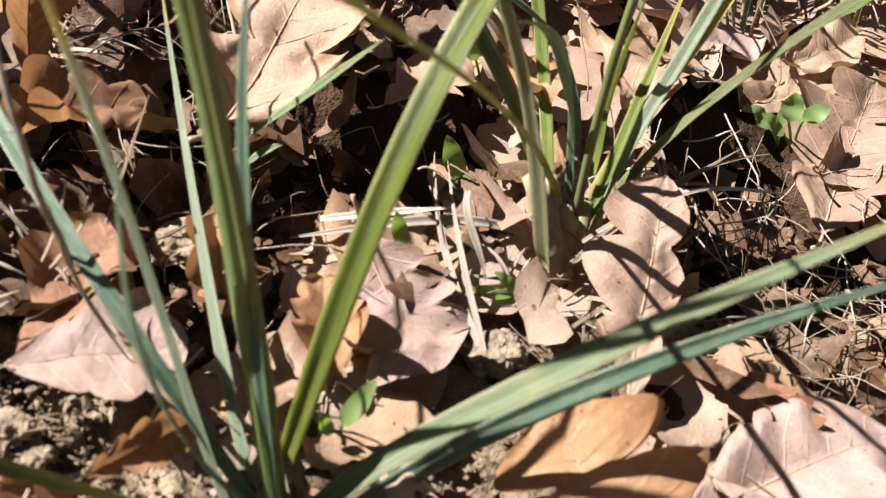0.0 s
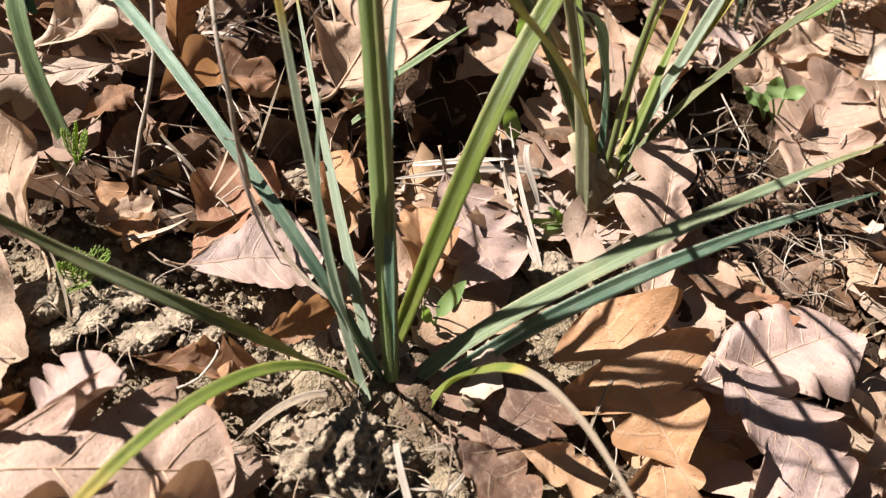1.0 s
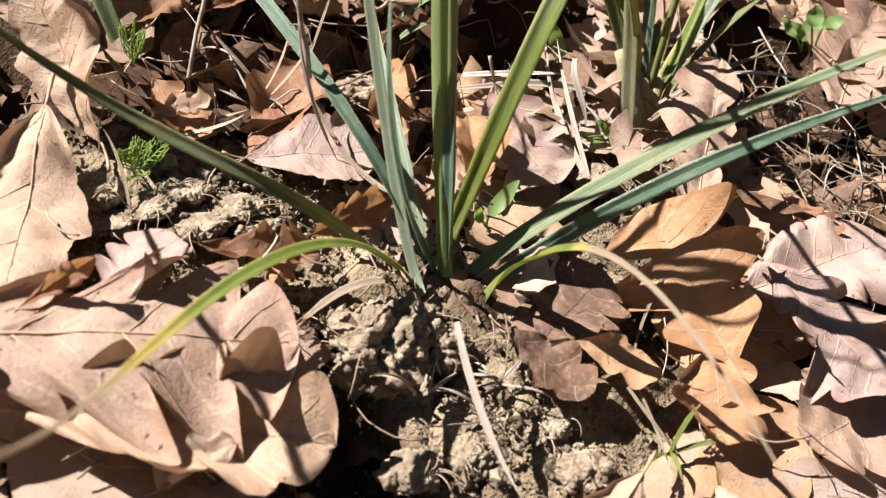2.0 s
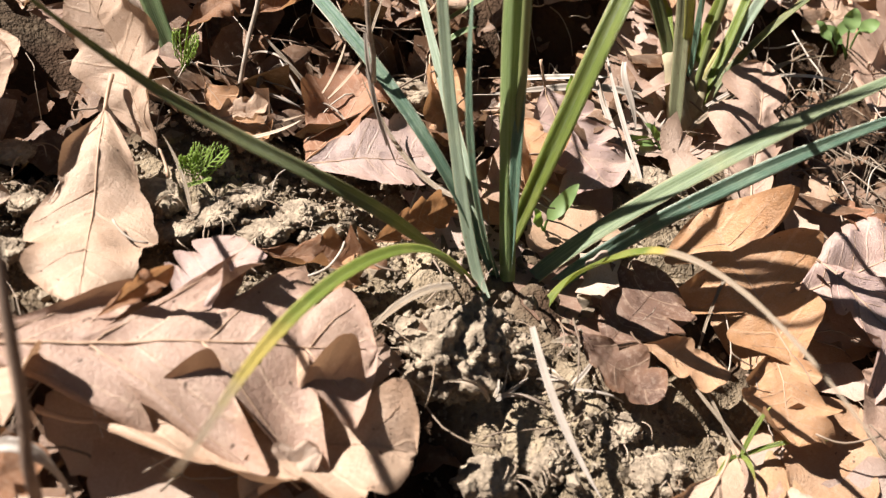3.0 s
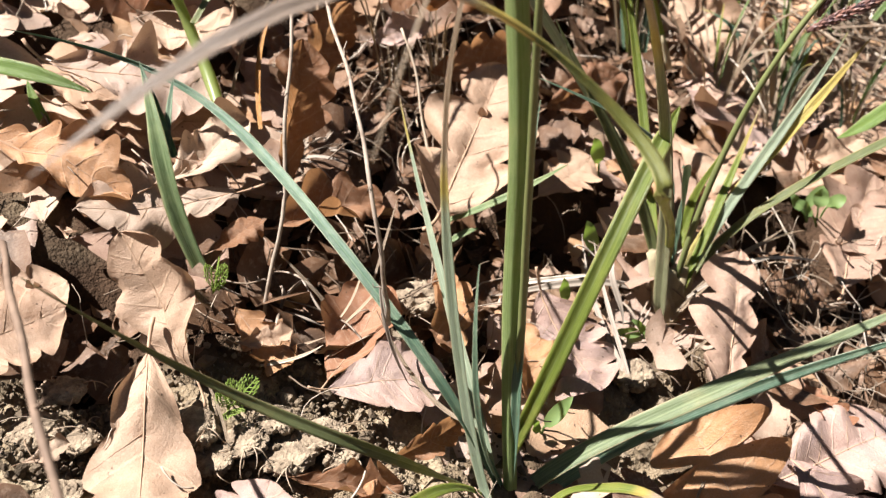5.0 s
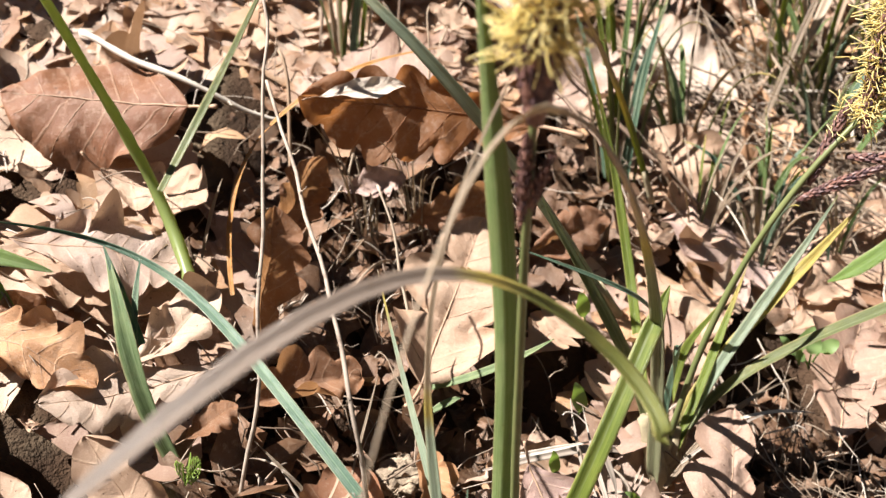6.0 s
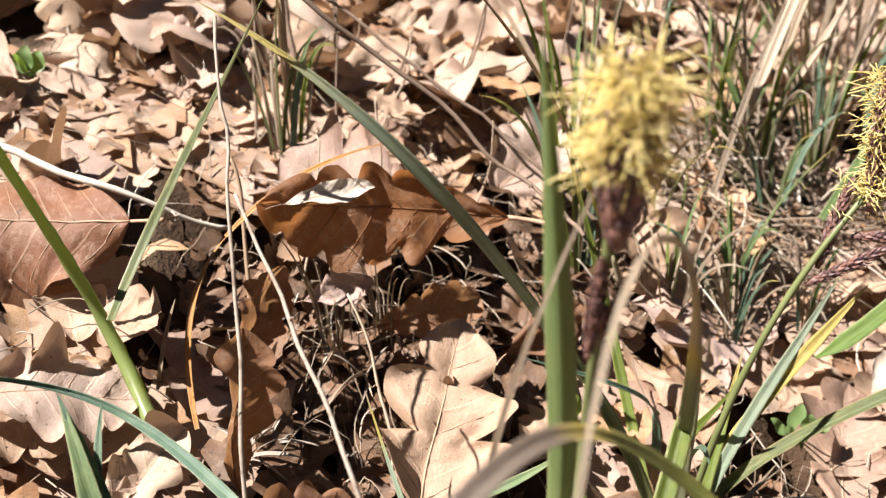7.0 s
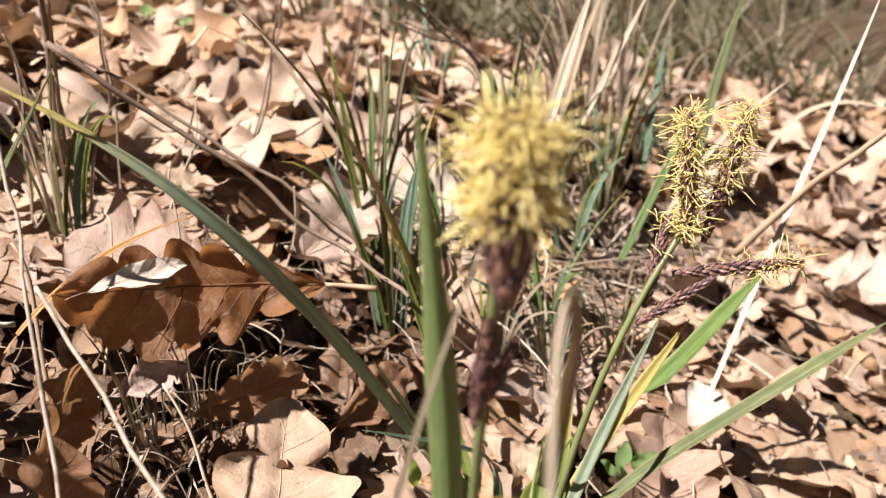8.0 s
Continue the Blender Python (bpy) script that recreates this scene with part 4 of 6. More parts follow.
blade(sedge, M_LIME, 0.0042, (0.0124, 0.0556, 0.0185), (0.0308, 0.0564, 0.0514), (0.0227, 0.0225, 0.0384), (0.0362, 0.0508, 0.0606), (0.0508, 0.0199, 0.0645), (0.0644, -0.0501, 0.0512), dry=(0.46, 0.68), fold=0.35, face=(0.1, -0.3, 0.95), label="arching leaf withered to straw at its end")
blade(sedge, M_LIME, 0.0038, (0, 0.0615, 0.0217), (-0.0154, 0.0359, 0.0685), (-0.033, 0.0078, 0.0702), (-0.0548, -0.003, 0.0526), (-0.0519, -0.0463, 0.0634), (-0.0444, -0.0916, 0.0973), dry=(0.3, 0.95), fold=0.35, face=(0.1, -0.3, 0.95), label="arching leaf turning yellow at its end")
blade(sedge, M_OLIVE, 0.0035, (-0.0011, 0.0634, 0.0243), (-0.0359, 0.013, 0.0937), (-0.0525, 0.05, 0.0593), (-0.1068, 0.0264, 0.1303), dry=(0.8, 1.4), fold=0.4, face=(-0.5, -0.6, 0.6))
blade(sedge, M_TEAL, 0.0036, (0.0039, 0.0618, 0.0244), (-0.02, 0.0551, 0.1069), (-0.0727, 0.1175, 0.1068), (-0.0726, 0.1875, 0.1148), (-0.142, 0.1384, 0.1508), dry=(0.9, 1.6), fold=0.7, face=(0.1, -0.85, 0.5))
blade(sedge, M_PALEBLADE, 0.0043, (-0.0002, 0.054, 0.0273), (-0.0044, 0.0659, 0.0339), (-0.0023, 0.0497, 0.0457), (-0.0193, 0.0816, 0.0847), (-0.0017, 0.0687, 0.1354), (-0.0287, 0.0281, 0.1672), (0.0096, 0.0418, 0.2266), dry=(0.6, 0.74), fold=0.35, face=(-0.65, -0.6, 0.45), label="pale leaf with a long withered tip")
blade(sedge, M_PALEBLADE, 0.0046, (0.0024, 0.0623, 0.0238), (-0.0037, 0.075, 0.0583), (-0.0146, 0.1128, 0.0802), (-0.0235, 0.1472, 0.1205), tip=0.7, dry=(0.8, 1.05), fold=0.5, face=(-0.65, -0.6, 0.45))
blade(sedge, M_LIME, 0.0057, (0.007, 0.0706, 0.0357), (0.0256, 0.0721, 0.0826), (0.0391, 0.0815, 0.1128), (0.0597, 0.1120, 0.1294), tip=0.12, dry=(0.85, 1.4), fold=0.45, face=(-0.2, -0.9, 0.35))
blade(sedge, M_TEAL, 0.0026, (0.006, 0.0701, 0.0179), (-0.0098, 0.0293, 0.0734), (-0.0043, 0.0483, 0.1161), dry=(0.95, 1.2), fold=0.4, face=(-0.65, -0.6, 0.45))

# ---- sedge behind ----
sedge_b = thing("sedge_plant", (0.0689, 0.1338, 0.0436), "clump of yellowing sedge with drooping dry leaf ends", "sedge", "sedges on the slope")
blade(sedge_b, M_DULL, 0.0056, (0.0725, 0.1472, 0.0532), (0.0486, 0.0805, 0.0197), (0.0815, 0.184, 0.0813), (0.0585, 0.0945, 0.1499), (0.017, -0.0008, 0.2166), (0.0116, 0.047, 0.2669), (-0.0256, -0.0336, 0.1842), dry=(0.46, 0.62), shrink=0.55, fold=0.4, face=(-0.75, -0.65, 0.3), label="broad leaf drooping to a withered end")
blade(sedge_b, M_ARCH, 0.0040, (0.0689, 0.147, 0.0485), (0.0508, 0.0361, 0.1706), (-0.0348, -0.0459, 0.1546), (0.1248, 0.0478, 0.1408), (-0.0268, 0.0846, 0.1284), (0.0198, 0.0157, 0.2424), (-0.0696, -0.0468, 0.1899), tip=0.06, shrink=0.1, dry=(0.68, 0.84), fold=0.3, face=(0.1, -0.4, 0.9), label="long arching leaf with a withered brown end")
blade(sedge_b, M_OLIVE, 0.0052, (0.0718, 0.1377, 0.0413), (0.0827, 0.1526, 0.0708), (0.1073, 0.1546, 0.0882), (0.1222, 0.1318, 0.141), dry=(-1.2, 2.3), tip=0.18, roll=0, fold=0.4, label="yellow-striped leaf")
blade(sedge_b, M_PALEBLADE, 0.0040, (0.0744, 0.139, 0.0463), (0.091, 0.15, 0.079), (0.1101, 0.149, 0.1054), (0.119, 0.141, 0.1402), dry=(0.85, 1.2), fold=0.5, face=(-0.6, -0.6, 0.5), label="pale grey-green leaf")
blade(sedge_b, M_OLIVE, 0.0050, (0.0737, 0.1419, 0.0368), (0.0918, 0.1607, 0.0674), (0.119, 0.1228, 0.1023), (0.1594, 0.0939, 0.1469), dry=(0.9, 1.4), tip=0.1, roll=20, fold=0.4)
blade(sedge_b, M_LIME, 0.0036, (0.0657, 0.1343, 0.0483), (0.0678, 0.1771, 0.0783), (0.0666, 0.1965, 0.1195), (0.052, 0.1972, 0.1699), dry=(0.6, 1.3), roll=0, fold=0.4)
blade(sedge_b, M_OLIVE, 0.0042, (0.0662, 0.1387, 0.0499), (0.0636, 0.1466, 0.0779), (0.0454, 0.1412, 0.1077), (0.0268, 0.1463, 0.1455), dry=(0.9, 1.4), roll=0, fold=0.5)
blade(sedge_b, M_TEAL, 0.0034, (0.0725, 0.1497, 0.0428), (0.0766, 0.1898, 0.0732), (0.0831, 0.1387, 0.0999), (0.0194, 0.1382, 0.1302), dry=(0.9, 1.4), roll=0, fold=0.4)

# ---- other stems and long blades ----
weed_stem = thing("grass_plant", (-0.0848, 0.161, 0.1086), "pale green grass stem forking into two blades", "grass")
stalk("stem", M_LIME, 0.0025, 0.0013, (-0.0848, 0.161, 0.1086), (-0.098, 0.2045, 0.1278), (-0.1075, 0.1889, 0.1629), (-0.1167, 0.1614, 0.2195), parent=weed_stem, origin=weed_stem.location)
blade(weed_stem, M_OLIVE, 0.0042, (-0.0931, 0.1775, 0.1381), (-0.0783, 0.2146, 0.1576), (-0.0596, 0.201, 0.1867), (-0.0393, 0.1739, 0.2276), dry=(0.9, 1.3), fold=0.4)
spear = thing("grass_plant", (-0.0889, 0.1164, 0.077), "bluish-green pointed grass shoot", "grass")
blade(spear, M_MINT, 0.0070, (-0.0889, 0.1164, 0.077), (-0.0974, 0.1204, 0.1041), (-0.0948, 0.119, 0.1168), (-0.1039, 0.1414, 0.1369), fold=0.6, label="broad pointed blade")
blade(spear, M_TEAL, 0.0032, (-0.0939, 0.1256, 0.1123), (-0.0987, 0.1323, 0.1245), (-0.1039, 0.1401, 0.1387), fold=0.5)
blade(spear, M_TEAL, 0.0026, (-0.096, 0.126, 0.1124), (-0.0957, 0.131, 0.123), (-0.0928, 0.1365, 0.1355), fold=0.5)
stalk("dead_weed", M_DRY, 0.0007, 0.0005, (-0.0287, 0.075, 0.0807), (-0.0292, 0.0558, 0.1375), (-0.0333, 0.0969, 0.138), (-0.0524, 0.1578, 0.1807), label="bleached straw-coloured dry stem", kink=0.002, twigs=7)
stalk("dead_weed", M_DRY, 0.0007, 0.0005, (-0.0693, 0.1074, 0.0631), (-0.0555, 0.1104, 0.1182), (-0.0561, 0.1586, 0.1631), (-0.0523, 0.2035, 0.2184), label="thin upright bleached dry stem", kink=0.003, twigs=5)
stalk("dead_weed", M_TWIG, 0.0007, 0.0010, (0.0549, 0.1857, 0.142), (0.0521, 0.234, 0.1426), (0.0138, 0.2462, 0.1794), (-0.0325, 0.2599, 0.2197), label="long brown dead stem leaning across the litter", kink=0.003, twigs=5)
stalk("dead_weed", M_TWIG, 0.0006, 0.0004, (0.1217, 0.4275, 0.1355), (0.1285, 0.4195, 0.1613), (0.1311, 0.4075, 0.2000), label="thin reddish-brown dead stem in the litter", kink=0.003, twigs=3)
stalk("dead_weed", M_TWIG, 0.0006, 0.0004, (0.0525, 0.3603, 0.1368), (0.0625, 0.3523, 0.1695), (0.0700, 0.3403, 0.2185), label="thin reddish-brown dead stem in the litter", kink=0.003, twigs=3)
stalk("dead_weed", M_TWIG, 0.0006, 0.0005, (-0.0024, 0.3717, 0.1528), (-0.0005, 0.3637, 0.1786), (-0.0052, 0.3517, 0.2173), label="thin brown dead stem leaning in the litter", kink=0.003, twigs=3)
stalk("dead_weed", M_TWIG, 0.0006, 0.0004, (0.0184, 0.3562, 0.1436), (0.0256, 0.3482, 0.1576), (0.0289, 0.3362, 0.1786), label="short thin brown dead stem in the litter", kink=0.003, twigs=2)
stalk("dead_weed", M_TWIG, 0.0016, 0.0012, (-0.0289, 0.3464, 0.1518), (-0.0295, 0.3364, 0.1936), (-0.0254, 0.3264, 0.2306), label="dark brown dead stem standing among the leaves", kink=0.003, twigs=5)
stalk("dead_weed", M_BLEACH, 0.0011, 0.0008, (0.1201, 0.5797, 0.1467), (0.0625, 0.5764, 0.1645), (0.0167, 0.5730, 0.1815), (-0.0358, 0.5697, 0.1898), label="long bleached stalk lying over the leaves", kink=0.003, twigs=4)
stalk("dead_weed", M_PITH, 0.0011, 0.0006, (0.0272, 0.4398, 0.1596), (0.0392, 0.4365, 0.1760), (0.0505, 0.4331, 0.1823), (0.0571, 0.4298, 0.1911), label="pale bent dry stalk in the litter", kink=0.003, twigs=3)
stalk("dead_weed", M_TWIG, 0.0011, 0.0007, (0.2102, 0.3622, 0.1002), (0.1986, 0.3600, 0.1514), (0.1678, 0.3500, 0.1741), (0.1472, 0.3500, 0.1899), (0.1308, 0.3500, 0.2070), label="dark forked dead twig over the litter", kink=0.003, twigs=9)
stalk("dead_weed", M_TWIG, 0.0007, 0.0004, (0.1530, 0.3500, 0.1850), (0.1391, 0.3450, 0.1899), (0.1293, 0.3450, 0.1938), (0.1226, 0.3450, 0.1993), label="thin dark branching twig end over the litter", kink=0.003, twigs=6)
green_arc = thing("grass_plant", (0.0645, 0.1779, 0.0735), "long dull green blade arching over the litter", "grass")
blade(green_arc, M_PALEBLADE, 0.0050, (0.0645, 0.1779, 0.0735), (0.0257, 0.1671, 0.1436), (-0.003, 0.1533, 0.1968), (-0.0563, 0.1922, 0.2253), dry=(0.5, 1.3), fold=0.4, face=(-0.7, -0.5, 0.5), sheathed=True)
tan_arc = thing("grass_plant", (0.0886, 0.2375, 0.0933), "withered tan grass blade bent over", "grass")
blade(tan_arc, M_LIME, 0.003, (0.0886, 0.2375, 0.0933), (0.0737, 0.2323, 0.1447), (0.0503, 0.2179, 0.1952), (0.0117, 0.1876, 0.2344), dry=(0.1, 0.5), fold=0.5, sheathed=True)


# ---- flower heads ----
def spike(parent, foot, tip, r, anthers, reach, start, seed, label, name="spike"):
    """A flowering spike: dark overlapping scales on an axis, and yellow anthers that stand out from it."""
    rg = random.Random(seed)
    a, b = Vector(foot) - parent.location, Vector(tip) - parent.location
    d = b - a
    ln = d.length
    d.normalize()
    s1 = d.orthogonal().normalized()
    s2 = d.cross(s1)
    v, f = tube([a.lerp(b, i / 10) for i in range(11)], lambda t: r * (0.25 + 0.45 * math.sin(math.pi * min(1, t * 0.9 + 0.08))), 8, 0.2)
    core = part(name, mesh(name, v, f, M_SCALE), parent, label)
    v, f = [], []
    n = max(40, int(ln / 0.00022))
    for i in range(n):
        t, an = (i + 0.5) / n, i * 2.4
        out = s1 * math.cos(an) + s2 * math.sin(an)
        lat = out.cross(d)
        rr = r * (0.3 + 0.6 * math.sin(math.pi * min(1, t * 0.9 + 0.08)))
        p = a.lerp(b, t) + out * rr * 0.5
        w, h = r * 0.3, r * rg.uniform(1.0, 1.8)
        tip_p = p + d * h + out * rr * rg.uniform(0.4, 0.9)
        k0 = len(v)
        v += [tuple(p - lat * w), tuple(p + lat * w), tuple(p + d * h * 0.5 + out * rr * 0.5 + lat * w * 0.9), tuple(tip_p), tuple(p + d * h * 0.5 + out * rr * 0.5 - lat * w * 0.9), tuple(p + d * h * 0.4 + out * rr * 0.75)]
        f += [(k0, k0 + 1, k0 + 5), (k0 + 1, k0 + 2, k0 + 5), (k0 + 2, k0 + 3, k0 + 5), (k0 + 3, k0 + 4, k0 + 5), (k0 + 4, k0, k0 + 5)]
    part("scale_coat", mesh("scale_coat", v, f, M_SCALE, False), core, "dark purple-brown overlapping scales")
    if anthers:
        v, f = [], []
        for i in range(anthers):
            t = start + (1.1 - start) * rg.random()
            an = rg.uniform(0, 6.283)
            out = s1 * math.cos(an) + s2 * math.sin(an)
            p = a.lerp(b, t) + out * r * 0.5
            q = out + d * rg.uniform(-0.5, 0.9) + Vector((rg.gauss(0, 0.3), rg.gauss(0, 0.3), rg.gauss(0, 0.3)))
            q.normalize()
            le = reach * rg.uniform(0.55, 1.1)
            bend = Vector((rg.gauss(0, 0.9), rg.gauss(0, 0.9), rg.gauss(0, 0.8) - 0.3)) * le
            side = Vector((rg.gauss(0, 1), rg.gauss(0, 1), rg.gauss(0, 1))) * le * 0.16
            tube([p + q * le * u + bend * u * u + side * math.sin(u * 5.0) for u in (0, 0.2, 0.4, 0.6, 0.8, 1.0)], lambda u: 0.00007 + 0.00009 * min(1, u * 2), 4, 0, v, f)
        part("anther_tuft", mesh("anther_tuft", v, f, M_ANTHER), core, "pale yellow thread-like anthers")
    return core


stalk("flower_stem", M_GREEN_STEM, 0.0013, 0.0009, (0.006, 0.064, 0.026), (0.0105, 0.067, 0.112), (0.0069, 0.0498, 0.1659), (0.0107, 0.0408, 0.2336), parent=sedge, origin=sedge.location, label="upright green flower stem")
spike(sedge, (0.0091, 0.04, 0.2094), (0.0108, 0.0402, 0.2365), 0.0044, 1000, 0.0036, 0.5, 3, "dark spike bearing a round yellow head", "flower_spike")
spike(sedge, (0.0084, 0.0498, 0.1825), (0.0085, 0.0445, 0.2044), 0.0019, 0, 0, 0, 4, "slender purple-brown lower spike", "lower_spike")
spike(sedge, (0.0095, 0.0478, 0.1882), (0.0129, 0.0441, 0.2007), 0.0015, 0, 0, 0, 5, "slender purple-brown lower spike", "lower_spike")
stalk("flower_stem", M_GREEN_STEM, 0.0012, 0.0009, (0.0717, 0.1378, 0.0501), (0.0804, 0.1333, 0.1113), (0.092, 0.1279, 0.1461), (0.123, 0.1339, 0.1732), parent=sedge_b, origin=sedge_b.location, label="upright green flower stem")
spike(sedge_b, (0.1188, 0.1313, 0.1644), (0.1229, 0.138, 0.1997), 0.0024, 480, 0.0034, 0.05, 6, "spike covered with yellow anthers", "flower_spike")
spike(sedge_b, (0.1247, 0.1312, 0.165), (0.1407, 0.1344, 0.1996), 0.0024, 300, 0.0036, 0.4, 7, "spike with yellow anthers at its end", "flower_spike")
spike(sedge_b, (0.1149, 0.1322, 0.157), (0.1415, 0.1125, 0.1621), 0.0020, 90, 0.0030, 0.5, 8, "purple-brown spike with a few anthers", "lower_spike")
spike(sedge_b, (0.1015, 0.1306, 0.1446), (0.1211, 0.1224, 0.1576), 0.0018, 0, 0, 0, 9, "purple-brown lower spike", "lower_spike")
spike(sedge_b, (0.1046, 0.1311, 0.149), (0.1151, 0.1362, 0.1713), 0.0020, 25, 0.003, 0.5, 10, "purple-brown lower spike", "lower_spike")

# ---- a few more sedge leaves ----
blade(sedge, M_TEAL, 0.0034, (0.0058, 0.0609, 0.0291), (0.009, 0.06, 0.0727), (0.0062, 0.0655, 0.1013), (0.0142, 0.0825, 0.1449), dry=(0.9, 1.2), fold=0.6)
blade(sedge_b, M_LIME, 0.0046, (0.0713, 0.147, 0.0384), (0.0851, 0.1762, 0.0641), (0.0815, 0.1548, 0.0768), (0.0871, 0.1397, 0.1066), dry=(0.95, 1.5), fold=0.5)
blade(sedge_b, M_TEAL, 0.0036, (0.0703, 0.1465, 0.0417), (0.0743, 0.1417, 0.0795), (0.0693, 0.1244, 0.1076), (0.057, 0.0936, 0.118), dry=(0.95, 1.5), fold=0.5)
stalk("dead_weed", M_TWIG, 0.0011, 0.0009, (-0.0796, -0.0501, 0.0566), (-0.0693, -0.0587, 0.1279), (-0.0954, -0.0115, 0.1278), (-0.1188, 0.0485, 0.127), label="thin dark dead stem standing close by", kink=0.001, twigs=3)


def sheath(parent, foot, top, r, label):
    """The pale fibrous foot of a clump."""
    a, b = Vector(foot) - parent.location, Vector(top) - parent.location
    v, f = tube([a.lerp(b, i / 8) for i in range(9)], lambda t: r * (1.1 - 0.5 * t), 10, 0.5)
    return part("sheath", mesh("sheath", v, f, M_SHEATH), parent, label)


for foot, top, r, lab in (
    ((0.0676, 0.1304, 0.0388), (0.0690, 0.1385, 0.0560), 0.0052, "brown fibrous leaf sheaths"),
    ((0.0655, 0.1310, 0.0400), (0.0660, 0.1390, 0.0640), 0.0034, "pale papery leaf sheath"),
    ((0.0700, 0.1306, 0.0385), (0.0745, 0.1400, 0.0560), 0.0034, "olive-brown leaf sheath"),
    ((0.0715, 0.1322, 0.0390), (0.0790, 0.1420, 0.0530), 0.0024, "pinkish dry leaf sheath"),
    ((0.0666, 0.1269, 0.0419), (0.0607, 0.1309, 0.0682), 0.0032, "tan-olive outer leaf sheath"),
    ((0.0686, 0.1299, 0.0419), (0.0634, 0.1349, 0.0630), 0.0026, "tan-olive outer leaf sheath"),
):
    sheath(sedge_b, foot, top, r, lab)


# ---- clod under the front sedge ----
def clod(at, size, seed, label, squash=0.8):
    bm = bmesh.new()
    bmesh.ops.create_icosphere(bm, subdivisions=5, radius=1)
    q = Vector((seed * 3.1, 0, 0))
    for vt in bm.verts:
        p = vt.co.copy()
        k1 = 0.45 * noise.noise(p * 1.4 + q) + 0.32 * noise.noise(p * 3.3 + q) - 0.12 * abs(noise.noise(p * 5 + q)) + 0.16 * noise.noise(p * 9 + q) + 0.1 * noise.noise(p * 22 + q) + 0.09 * noise.noise(p * 16 + q) + 0.05 * noise.noise(p * 34 + q)
        vt.co = p * (1 + k1 * (1.0 if squash > 0.7 else 0.45)) * size
        vt.co.z *= squash
    me = bpy.data.meshes.new("soil_clod")
    bm.to_mesh(me)
    bm.free()
    me.shade_smooth()
    me.materials.append(M_CLOD)
    ob = new("soil_clod", me)
    ob.location = at
    rg = random.Random(seed + 50)
    for i in range(7):
        d = Vector((rg.gauss(0, 1), rg.gauss(0, 1) - 0.5, rg.gauss(0, 0.6))).normalized()
        lump = bmesh.new()
        bmesh.ops.create_icosphere(lump, subdivisions=3, radius=1)
        r = size * rg.uniform(0.12, 0.3)
        w = Vector((i * 5.3 + seed, 1, 2))
        for vt in lump.verts:
            p = vt.co.copy()
            vt.co = p * r * (1 + 0.6 * noise.noise(p * 1.6 + w) + 0.3 * noise.noise(p * 4 + w) + 0.15 * noise.noise(p * 9 + w)) + Vector((d.x, d.y, d.z * squash)) * size * 0.95
        lm = bpy.data.meshes.new("lump")
        lump.to_mesh(lm)
        lump.free()
        lm.shade_smooth()
        lm.materials.append(M_CLOD)
        part("lump", lm, ob)
    for i in range(6):
        d = Vector((rg.gauss(0, 1), rg.gauss(-0.4, 1), rg.uniform(0.1, 0.8))).normalized()
        p0 = Vector((d.x, d.y, d.z * squash)) * size * 0.85
        p1 = p0 + d * size * rg.uniform(0.3, 0.7) + Vector((rg.gauss(0, 0.4), rg.gauss(0, 0.4), 0)) * size
        v, f = tube(bez([p0, p0 + d * size * 0.5, p1, p1 + Vector((rg.gauss(0, 0.3), rg.gauss(0, 0.3), -0.6)) * size], 8), 0.00016, 4)
        part("root", mesh("root", v, f, M_STRAW), ob, "thin pale dead root")
    return tagged(ob, label, "soil clod", "soil clods")


clod((-0.0118, 0.0369, 0.0223), 0.0125, 1, "rough grey clod of dry soil under the sedge")
clod((-0.0033, 0.0433, 0.0251), 0.008, 2, "rough grey clod of dry soil under the sedge")
clod((0.005, 0.0393, 0.0206), 0.007, 3, "small grey soil clod with dead roots")
clod((0.011, 0.016, 0.0056), 0.007, 4, "flat grey clod of cracked soil", 0.5)
clod((0.0303, 0.0276, 0.0051), 0.007, 5, "flat grey clod of cracked soil", 0.35)
clod((-0.0026, 0.0082, 0.0071), 0.007, 6, "flat grey clod of cracked soil", 0.5)
clod((0.0389, 0.0156, 0.0003), 0.007, 7, "flat grey clod of cracked soil", 0.5)
clod((-0.0875, 0.066, 0.0527), 0.008, 8, "grey soil clod beside a curled leaf", 0.6)
clod((-0.0203, 0.1188, 0.0603), 0.008, 9, "grey soil clod behind the sedge", 0.6)
clod((0.0502, 0.1027, 0.0373), 0.007, 10, "grey soil clod at the foot of a sedge", 0.6)
clod((-0.0719, 0.0637, 0.0495), 0.007, 21, "flat pale clod of dry soil behind the sedge", 0.28)
clod((-0.0588, 0.0614, 0.0454), 0.008, 22, "flat pale clod of dry soil behind the sedge", 0.28)
clod((-0.0635, 0.0713, 0.0508), 0.006, 23, "flat pale clod of dry soil behind the sedge", 0.28)
clod((-0.0501, 0.0690, 0.0466), 0.007, 24, "flat pale clod of dry soil behind the sedge", 0.28)
clod((-0.0802, 0.0572, 0.0487), 0.006, 25, "flat pale clod of dry soil behind the sedge", 0.28)
clod((-0.0443, 0.0639, 0.0431), 0.006, 26, "flat pale clod of dry soil behind the sedge", 0.28)
clod((-0.1228, 0.0714, 0.0646), 0.006, 11, "flat dusty clod of soil at the rim of the leaves", 0.4)
clod((-0.1286, 0.0589, 0.0606), 0.007, 12, "flat dusty clod of soil at the rim of the leaves", 0.4)
clod((-0.1161, 0.0575, 0.0571), 0.005, 13, "flat dusty clod of soil at the rim of the leaves", 0.4)
clod((-0.1190, 0.0422, 0.0513), 0.006, 14, "flat dusty clod of soil at the rim of the leaves", 0.4)


